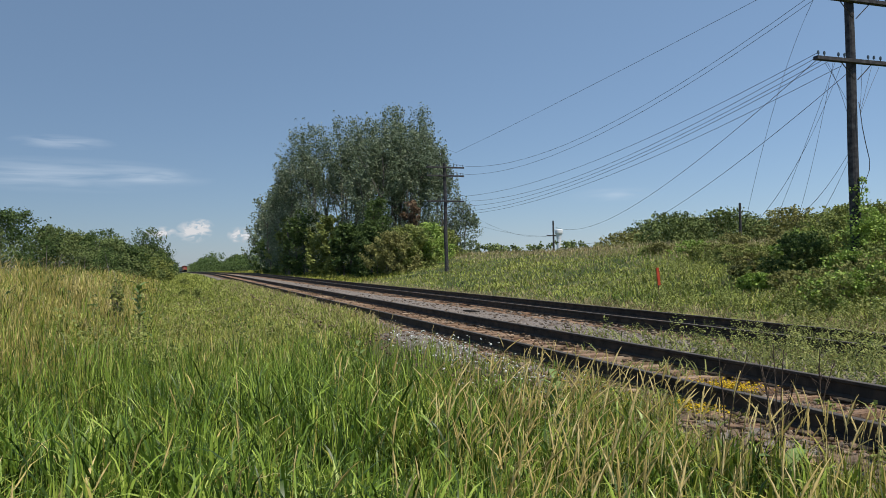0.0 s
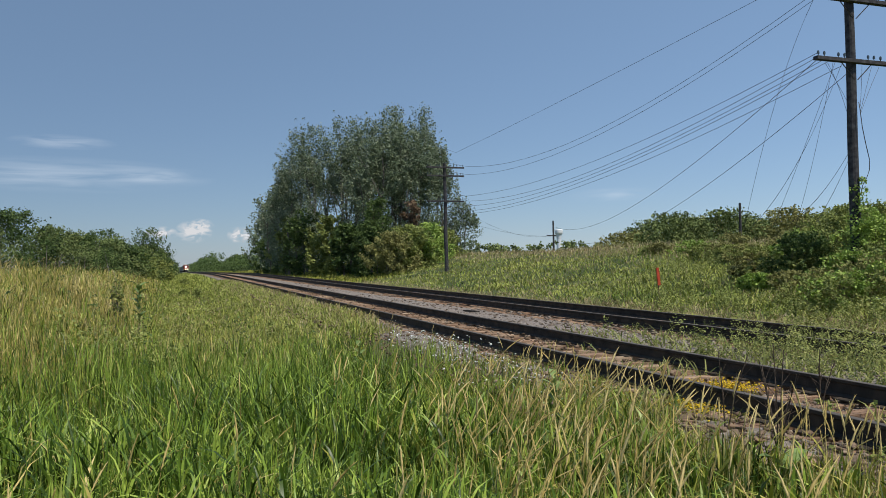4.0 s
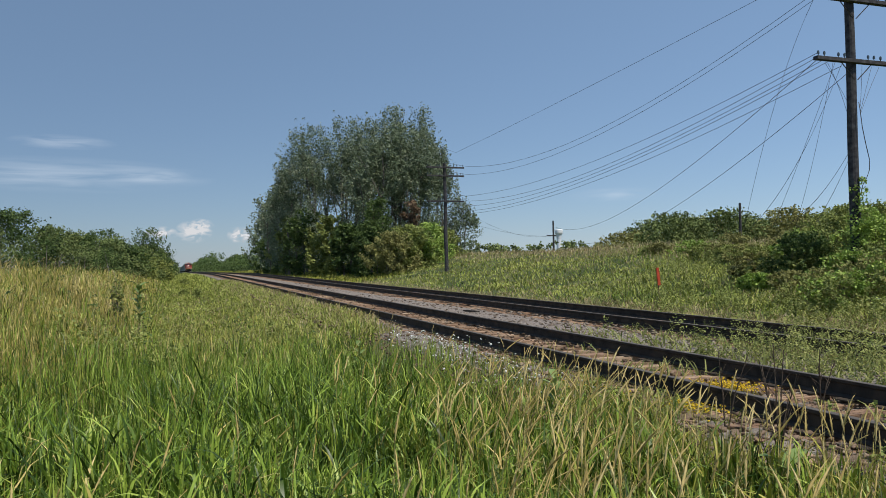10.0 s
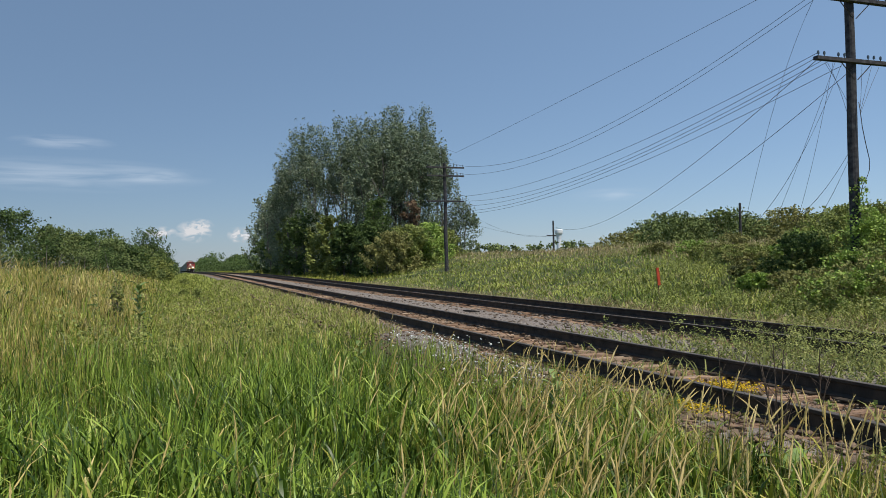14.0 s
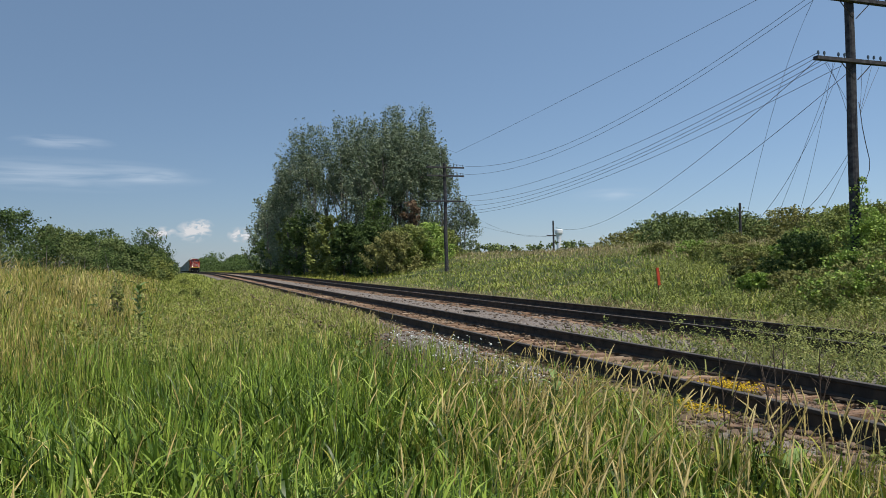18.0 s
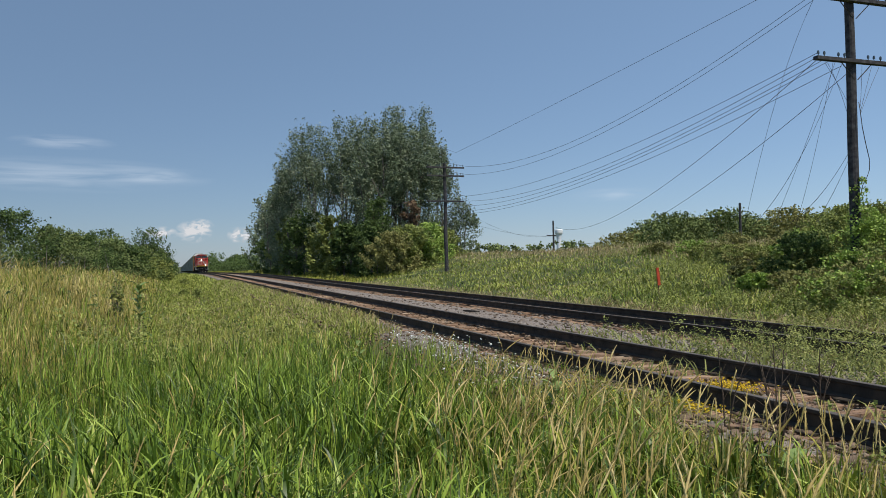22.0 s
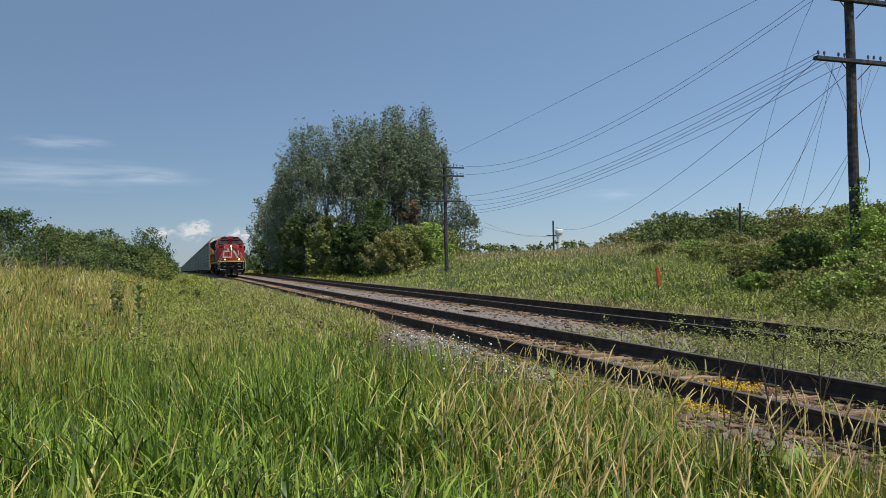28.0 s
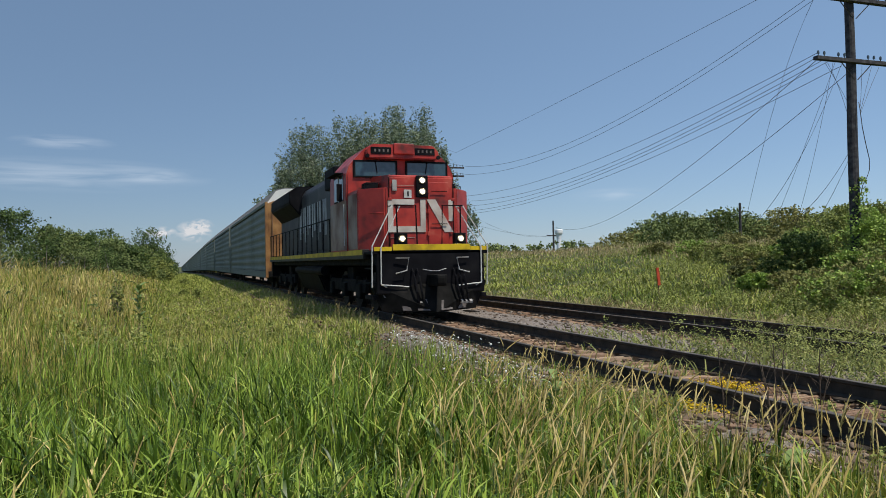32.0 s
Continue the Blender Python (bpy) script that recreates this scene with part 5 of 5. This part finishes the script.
# leafy weeds: sprigs of small leaves
def sprigs(n, pick, h, size, material, name, label, rng, r0=5, r1=80, per=34, a0=4):
    x, y, r = fan(n, r0, r1, a0, 60, 1.1, rng)
    k = pick(x, y)
    x, y, r = x[k], y[k], r[k]
    hh = h * (.5 + .8 * rng.random(len(x)))
    base = np.stack([x, y, gz(x, y)], -1)
    C = np.concatenate([base + np.stack([.05 * rng.normal(size=len(x)), .05 * rng.normal(size=len(x)), hh * f], -1) for f in (.25, .5, .75, .95)])
    V, F = leaf_cloud(C, np.concatenate([hh * q for q in (.34, .32, .24, .13)]), np.full(len(C), per // 4), size, rng, .9, .6)
    stuff(name, V, F, material, label)


w = np.random.default_rng(77)
sprigs(4200, lambda x, y: (np.abs(x - 2.25) < 1.15) & (w.random(len(x)) < .8 * step(12.5, 9, y)) & (lump(x, y, 1.3, .6) > -.4), .42, .027, "weed", "ballast_weeds", "leafy green weeds between the two tracks", w, r1=20, per=92)
sprigs(5200, lambda x, y: (x > 3.4) & (x < 7.9) & (w.random(len(x)) < .8 * step(12.5, 8.8, y)), .5, .03, "weed", "siding_weeds", "leafy weeds overgrowing the second track", w, r1=22, per=80)
sprigs(900, lambda x, y: (x > 1.4) & (x < 8.5) & (w.random(len(x)) < .5 * step(14.5, 9.0, y)), .7, .036, "leaf_bush", "siding_docks", "taller leafy weeds standing about the second track", w, r1=20, per=48)
sprigs(1500, lambda x, y: (np.abs(x) < .62) & (lump(x, y, 1.1, 2.2) > .15) & (y < 8.5), .2, .045, "leaf_bush", "gauge_weeds", "low leafy weeds between the rails", w, r1=14)
sprigs(1800, lambda x, y: (x > -2.2) & (x < -.95) & (lump(x, y, 1.5, 1.2) > -.1) & (y < 10), .2, .04, "leaf_bush", "rail_side_weeds", "low leafy weeds beside the near rail", w, r0=4, r1=14)
sprigs(2600, lambda x, y: (x < -3.2) & (x > -16) & (y > 11) & (lump(x, y, .9, 1.7) > .35) & (w.random(len(x)) < .75), .62, .055, "leaf_bush", "berm_weeds", "leafy green weeds among the dry grass of the berm", w, r0=6, r1=40, a0=-22)
sprigs(1500, lambda x, y: (x < -3.2) & (x > -16) & (y > 11) & (lump(x, y, 1.1, .3) > .7), .75, .055, "leaf_dark", "berm_docks", "dark leafy weeds standing on the berm", w, r0=6, r1=40, a0=-22)
sprigs(5600, lambda x, y: (x > 7.6) & (x < 24) & (x + 5.95 > .58 * y) & (lump(x, y, .45, .4) > .25) & (w.random(len(x)) < .35 + .65 * step(34, 22, y)), .5, .044, "weed", "bank_weeds", "leafy weeds over the grassy bank", w, r0=12, r1=70, per=60)
sprigs(5000, lambda x, y: (x > 7.2) & (x < 22) & (x + 5.95 > .62 * y) & (lump(x, y, .6, 2.4) > .45), .55, .046, "leaf_bush", "bank_brambles", "leafy brambles over the grassy bank", w, r0=12, r1=60, per=56)


# ---------------------------------------------------------------- sleepers and ballast stones
def tie_mesh(seed):
    rr = random.Random(seed)
    bm = bmesh.new()
    edge = [-.115, -.115 + rr.uniform(.04, .07), rr.uniform(-.02, .02), .115 - rr.uniform(.04, .07), .115]
    for a, c in zip(edge, edge[1:]):       # weathered timber, split along the grain
        cut = rr.uniform(-.5, .5)
        for x0, x1 in ((-1.3 + rr.uniform(-.05, .06), cut), (cut, 1.3 + rr.uniform(-.06, .05))):
            box(x0, x1, a + .003, c - .003, -.17, -rr.uniform(.0, .018), bm=bm)
    for v in bm.verts:
        v.co += Vector((0, rr.uniform(-.004, .004), rr.uniform(-.006, .004)))
    me = bpy.data.meshes.new("sleeper")
    bm.to_mesh(me)
    bm.free()
    me.materials.append(M["tie"])
    return me


ties = [tie_mesh(s) for s in range(6)]
plate = bpy.data.meshes.new("tie_plate")
b = box(-.18, .18, -.1, .1, -.193, -.178, .004)
b.to_mesh(plate)
b.free()
plate.materials.append(M["rail"])
rt = random.Random(9)
for tr in TRACKS:
    for k in range(150):
        y = -3 + k * .51 + rt.uniform(-.03, .03)
        tieob = share("sleeper", ties[rt.randrange(6)], tr, rt.uniform(-.04, .04), y, -.186 - rt.uniform(0, .022) - (.03 if tr is TRACKS[1] else 0), rt.uniform(-3, 3))
        if k < 45:
            for sx in (-.7525, .7525):
                share("tie_plate", plate, tr, sx, y, 0)
    far = np.arange(73.6, 260, .51)
    bx = np.array([[sx, sy, sz] for sx in (-1.3, 1.3) for sy in (-.115, .115) for sz in (-.3, -.195)])
    V = np.concatenate([bx + [0, q, -float(fall(q))] for q in far])
    k = np.arange(len(far))[:, None] * 8
    F = np.concatenate([k + f for f in ([1, 5, 7, 3], [0, 1, 3, 2], [4, 6, 7, 5], [0, 4, 5, 1], [2, 3, 7, 6])], 1).reshape(-1, 4)
    fo = new("sleepers_far", fast_mesh("sleepers_far", V, F, M["tie"]))
    fo.parent = tr
    tagged(fo, "row of distant wooden sleepers", kind="stuff")


def stones(n, pick, size, material, name, label, rng, z=-.24, r1=60):
    x, y, r = fan(n, 3.0, r1, 0, 64, 1.15, rng)
    x, y, r = np.append(x, -2.5 + 8.6 * rng.random(9000)), np.append(y, -14 + 18 * rng.random(9000)), np.append(r, np.full(9000, 12.0))
    k = pick(x, y, rng)
    x, y, r = x[k], y[k], r[k]
    n = len(x)
    base = np.array([[1, 0, 0], [0, 1, 0], [-1, 0, 0], [0, -1, 0], [.5, .5, .75], [-.6, .4, .7], [.1, -.7, .65], [0, 0, -.7]], float)
    F0 = np.array([[4, 5, 6], [0, 1, 4], [1, 5, 4], [1, 2, 5], [2, 3, 6], [2, 6, 5], [3, 0, 6], [0, 4, 6], [1, 0, 7], [2, 1, 7], [3, 2, 7], [0, 3, 7]])
    s = size * (.4 + 1.3 * rng.random(n) ** 2) * (1 + r * .012)
    a = rng.random(n) * 6.283
    B = base[None] * (1 + .3 * rng.normal(size=(n, 8, 3))) + .16 * rng.normal(size=(n, 8, 3))
    X = B[..., 0] * np.cos(a)[:, None] - B[..., 1] * np.sin(a)[:, None]
    Y = B[..., 0] * np.sin(a)[:, None] + B[..., 1] * np.cos(a)[:, None]
    V = np.stack([X, Y, B[..., 2] * .7], -1) * s[:, None, None] + np.stack([x, y, np.maximum(gz(x, y), z + (.045 if material == "stone_brown" else 0) * ((x < -.9) | (y > 11))) + .004 + .02 * rng.random(n)], -1)[:, None]
    F = (np.arange(n)[:, None, None] * 8 + F0[None]).reshape(-1, 3)
    ob = new(name, fast_mesh(name, V.reshape(-1, 3), F, M[material]))
    tagged(ob, label, "gravel", kind="stuff")


q = np.random.default_rng(33)
stones(36000, lambda x, y, r: (x > 1.0) & (x < 6.3) & (np.abs(x - 4.4) > .0), .032, "stone", "grey_ballast", "loose grey ballast stones between the tracks", q)
stones(34000, lambda x, y, r: (x > -2.7) & (x < 1.0) & ((np.abs(x) > .95) | (r.random(len(x)) < .75 + .25 * step(8.5, 12, y))), .024, "stone_brown", "brown_ballast", "brownish ballast stones and chips beside the rails", q)

slab = random.Random(12)
for k in range(46):
    sx, sy = -1.0 - .75 * slab.random(), 3.6 + 4.6 * slab.random() ** 1.3
    w0, d0, h0 = slab.uniform(.04, .12), slab.uniform(.03, .08), slab.uniform(.012, .03)
    bm = box(-w0, w0, -d0, d0, -h0, h0)
    for v in bm.verts:
        v.co += Vector((slab.uniform(-.3, .3) * w0, slab.uniform(-.3, .3) * d0, slab.uniform(-.3, .3) * h0))
    bmesh.ops.bevel(bm, geom=bm.edges[:], offset=.006, segments=1, affect="EDGES")
    o = part("flat_stone", bm, M["stone_brown" if k % 3 else "tie"], None)
    o.matrix_basis = pose(sx, sy, max(-.2, float(gz(sx, sy))) + .012, slab.uniform(-14, 14), slab.uniform(-14, 14), slab.uniform(0, 180))
    tagged(o, "flat brownish stone or wood chip on the ballast", "stone", "stones beside the rail")

# ---------------------------------------------------------------- flowers and single plants
def flower_patch(name, x, y, rx, ry, n, h, size, material, label, seed):
    rng = np.random.default_rng(seed)
    P = np.stack([x + rng.normal(size=n) * rx, y + rng.normal(size=n) * ry, np.zeros(n)], -1)
    P[:, 2] = np.maximum(gz(P[:, 0], P[:, 1]), -.26)
    hh = h * (.6 + .6 * rng.random(n))
    V1, F1 = blades(P, hh * 1.02, np.full(n, .004), np.full(n, .02), rng)
    T = P + np.stack([np.zeros(n), np.zeros(n), hh], -1)
    q = np.arange(6) * np.pi / 3
    s = size * (.7 + .6 * rng.random(n))
    tilt = rng.normal(size=(n, 2)) * .35
    ring = np.stack([np.cos(q)[None] * s[:, None], np.sin(q)[None] * s[:, None], (np.cos(q)[None] * tilt[:, :1] + np.sin(q)[None] * tilt[:, 1:]) * s[:, None]], -1) + T[:, None]
    V2 = np.concatenate([ring, (T + [0, 0, .006])[:, None], (T - [0, 0, .01])[:, None]], 1).reshape(-1, 3)
    k = np.arange(n)[:, None] * 8
    F2 = np.concatenate([k + [i, (i + 1) % 6, 6] for i in range(6)] + [k + [(i + 1) % 6, i, 7] for i in range(6)], 1).reshape(-1, 3)
    T0 = new(name)
    tagged(T0, label, "flowers")
    for nm, V, F, m in (("greenery", V1, F1, "weed"), ("bloom", V2, F2, material)):
        o = new(nm, fast_mesh(nm, V, F, M[m]))
        o.parent = T0
        tagged(o, kind="stuff")


flower_patch("daisy_patch", -1.75, 12.2, .30, 1.6, 240, .25, .017, "plant_white", "cluster of small white daisies beside the rail", 1)
flower_patch("daisy_patch", -2.2, 9.2, .4, 1.4, 70, .22, .015, "plant_white", "scattered white daisies beside the rail", 2)
flower_patch("yellow_flower_patch", .0, 7.2, .15, .2, 420, .12, .013, "plant_yellow", "low yellow flowers between the rails", 3)
flower_patch("yellow_flower_patch", -1.12, 6.3, .11, .2, 180, .12, .013, "plant_yellow", "low yellow flowers beside the rail", 4)
flower_patch("yellow_flower_patch", -1.3, 7.9, .16, .5, 60, .11, .013, "plant_yellow", "low yellow flowers beside the rail", 5)
flower_patch("white_flower_patch", 9.4, 12.2, .5, .5, 40, .6, .03, "plant_white", "flat white wildflowers on the verge", 6)


def broadleaf_plant(x, y, h, n, size, seed, label):
    rr = random.Random(seed)
    z = float(gz(x, y))
    T = thing("milkweed_plant", x, y, z, label, "plant", "milkweed plants")
    part("stem", tube([(0, 0, -.05), (.01, 0, h * .5), (.02, .01, h)], .008, 6), M["weed"], T)
    for i in range(n):
        bm = bmesh.new()
        a, zb = i * 2.4 + rr.uniform(-.3, .3), h * (.15 + .85 * i / n)
        L = size * rr.uniform(.8, 1.15)
        rows = []
        for j in range(6):
            t = j / 5
            w = L * .22 * math.sin(math.pi * min(.97, .06 + .94 * t)) ** .8
            d, up = L * t * .8, L * (t * .8 - .42 * t * t)
            rows.append([bm.verts.new((math.cos(a) * d - math.sin(a) * s * w, math.sin(a) * d + math.cos(a) * s * w, zb + up + abs(s) * w * .35)) for s in (-1, 0, 1)])
        for p, q2 in zip(rows, rows[1:]):
            for s in (0, 1):
                bm.faces.new((p[s], p[s + 1], q2[s + 1], q2[s]))
        for f in bm.faces:
            f.smooth = True
        part("leaf", bm, M["leaf_milk"], T)


broadleaf_plant(-2.35, 3.85, .42, 10, .26, 1, "broad-leaved green milkweed near the ballast")
broadleaf_plant(-2.45, 6.75, .62, 12, .2, 2, "dark green milkweed among tall grass")
broadleaf_plant(-3.3, 11.6, .7, 12, .18, 3, "leafy green weed in the grass")
tree("tall_weed", -7.3, 20, 1.4, .26, "weed", "tall leafy green weed standing on the berm", 251, .3, 300, .07, 22, 2, .1, "weed")
broadleaf_plant(-7.0, 24, 1.35, 18, .36, 5, "leafy green weed on the berm")


def dead_weed(x, y, h, n, seed):
    rr = random.Random(seed)
    T = thing("dead_weed", x, y, max(-.27, float(gz(x, y))), "dry dark leafless weed stems beside the rail", "weed", "dead weeds")
    for i in range(n):
        a, sp = rr.uniform(0, 6.28), rr.uniform(.05, .3) * h
        hh = h * rr.uniform(.6, 1)
        top = (math.cos(a) * sp, math.sin(a) * sp, hh)
        st = part("stem", tube([(0, 0, -.05), (top[0] * .4, top[1] * .4, hh * .5), top], .007, 5, r_end=.003), M["dead_stem"], T)
        for j in range(4):
            f = .4 + .15 * j
            b0 = Vector((top[0] * f, top[1] * f, hh * f))
            part("twig", tube([b0, b0 + Vector((rr.uniform(-.1, .1), rr.uniform(-.1, .1), rr.uniform(.06, .18)))], .003, 4, r_end=.0015), M["dead_stem"], st)


dead_weed(-1.55, 4.75, .95, 7, 3)
dead_weed(-1.35, 5.6, .8, 3, 4)
dead_weed(.35, 6.2, .7, 3, 5)


# ---------------------------------------------------------------- clouds
def haze_cloud(name, az, el, dist, w, h, seed, label, strength, stretch=6, freq=6, lo=.42, hi=.75, color=(.72, .80, .90), power=1.0):
    a, e = radians(az), radians(el)
    c = EYE + Vector((dist * math.sin(a), dist * math.cos(a), dist * math.tan(e)))
    bm = bmesh.new()
    k = 24
    vs = [[bm.verts.new(((i / k - .5) * w, 0, (j / 6 - .5) * h)) for j in range(7)] for i in range(k + 1)]
    for i in range(k):
        for j in range(6):
            bm.faces.new((vs[i][j], vs[i + 1][j], vs[i + 1][j + 1], vs[i][j + 1]))
    m = bpy.data.materials.new(name)
    m.use_nodes = True
    nt, N = m.node_tree, m.node_tree.nodes
    tc = N.new("ShaderNodeTexCoord")
    mp = N.new("ShaderNodeMapping")
    mp.inputs["Scale"].default_value = (freq / w, 1, stretch / w * 3)
    mp.inputs["Location"].default_value = (seed, 0, seed * 2)
    nt.links.new(tc.outputs["Object"], mp.inputs["Vector"])
    nz = N.new("ShaderNodeTexNoise")
    nz.inputs["Scale"].default_value, nz.inputs["Detail"].default_value, nz.inputs["Distortion"].default_value = 1.0, 7, .6
    nt.links.new(mp.outputs[0], nz.inputs["Vector"])
    edge = N.new("ShaderNodeMapping")
    edge.inputs["Scale"].default_value = (2 / w, 1, 2 / h)
    nt.links.new(tc.outputs["Object"], edge.inputs["Vector"])
    gr = N.new("ShaderNodeTexGradient")
    gr.gradient_type = "SPHERICAL"
    nt.links.new(edge.outputs[0], gr.inputs["Vector"])
    mr = N.new("ShaderNodeMapRange")
    mr.inputs["From Min"].default_value, mr.inputs["From Max"].default_value, mr.inputs["To Max"].default_value = lo, hi, strength
    nt.links.new(nz.outputs["Fac"], mr.inputs["Value"])
    mu = N.new("ShaderNodeMath")
    mu.operation = "MULTIPLY"
    nt.links.new(mr.outputs[0], mu.inputs[0])
    nt.links.new(gr.outputs["Fac"], mu.inputs[1])
    tr = N.new("ShaderNodeBsdfTransparent")
    em = N.new("ShaderNodeEmission")
    em.inputs["Color"].default_value, em.inputs["Strength"].default_value = (*color, 1), power
    mx = N.new("ShaderNodeMixShader")
    nt.links.new(mu.outputs[0], mx.inputs[0])
    nt.links.new(tr.outputs[0], mx.inputs[1])
    nt.links.new(em.outputs[0], mx.inputs[2])
    nt.links.new(mx.outputs[0], N["Material Output"].inputs["Surface"])
    ob = part(name, bm, m, None)
    ob.matrix_basis = Matrix.Translation(c) @ pose(0, 0, 0, 0, 0, -az)
    ob.visible_shadow = False
    tagged(ob, label, "cloud", "thin clouds", "structure")


def sight(px, py):
    """Azimuth and elevation, in degrees, of a direction given by its place in the view."""
    u, v = (px - 784) / 1347, (441 - py) / 1347
    c, s2 = math.cos(radians(-.99)), math.sin(radians(-.99))
    u, v = u * c - v * s2, u * s2 + v * c
    return math.degrees(YAW + math.atan(u)), math.degrees(TILT + math.atan(v / math.hypot(1, u)))


WHITE = (.93, .94, .97)
for px, py, w0, h0, sd in ((343, 411, 190, 120, 1.3), (356, 401, 130, 80, 6.1), (284, 415, 170, 76, 2.6), (424, 417, 130, 90, 4.4)):
    haze_cloud("cumulus_cloud", *sight(px, py), 4000 + sd * 8, w0, h0, sd, "small white cumulus cloud low over the horizon", 3.0, 2.0, 3.6, .40, .70, WHITE, .74)
haze_cloud("cirrus_cloud", *sight(120, 312), 4200, 1450, 190, 3.1, "thin white streak of cirrus cloud", .6, 13, 2.6, .34, .80)
haze_cloud("cirrus_cloud", *sight(270, 314), 4230, 420, 90, 5.5, "thin white streak of cirrus cloud", .55, 5, 2.0, .32, .80)
haze_cloud("cirrus_cloud", *sight(110, 254), 4250, 520, 80, 7.7, "faint white streak of cirrus cloud", .6, 6, 2.2, .34, .8)
haze_cloud("cirrus_cloud", *sight(1085, 345), 4300, 520, 90, 5.2, "faint veil of high cloud", .45, 5, 2.2, .34, .8)

scrap = part("scrap_plate", box(-.09, .09, -.32, .32, 0, .05, .01), M["rail"], None)
scrap.matrix_basis = pose(2.5, 21.6, -.23, 0, 4, 12)
tagged(scrap, "rusty dark steel plate lying between tracks", "scrap metal")


def insect():
    T = thing("flying_insect", -3.4, -2.0, float(gz(-3.4, -2.0)) + .004, "small dark flying insect", "insect")
    bm = bmesh.new()
    bmesh.ops.create_icosphere(bm, subdivisions=2, radius=.0022, matrix=Matrix.Diagonal((2.0, .8, .8, 1)))
    part("body", bm, M["bird"], T)
    for s in (-1, 1):
        part("wing", prism([(-.001, 0), (.001, 0), (.0016, s * .004), (-.0012, s * .0045)], "z", .0008, .0011), M["bird"], T)
    return T


BUG = insect()

# ---------------------------------------------------------------- moving things
motions()
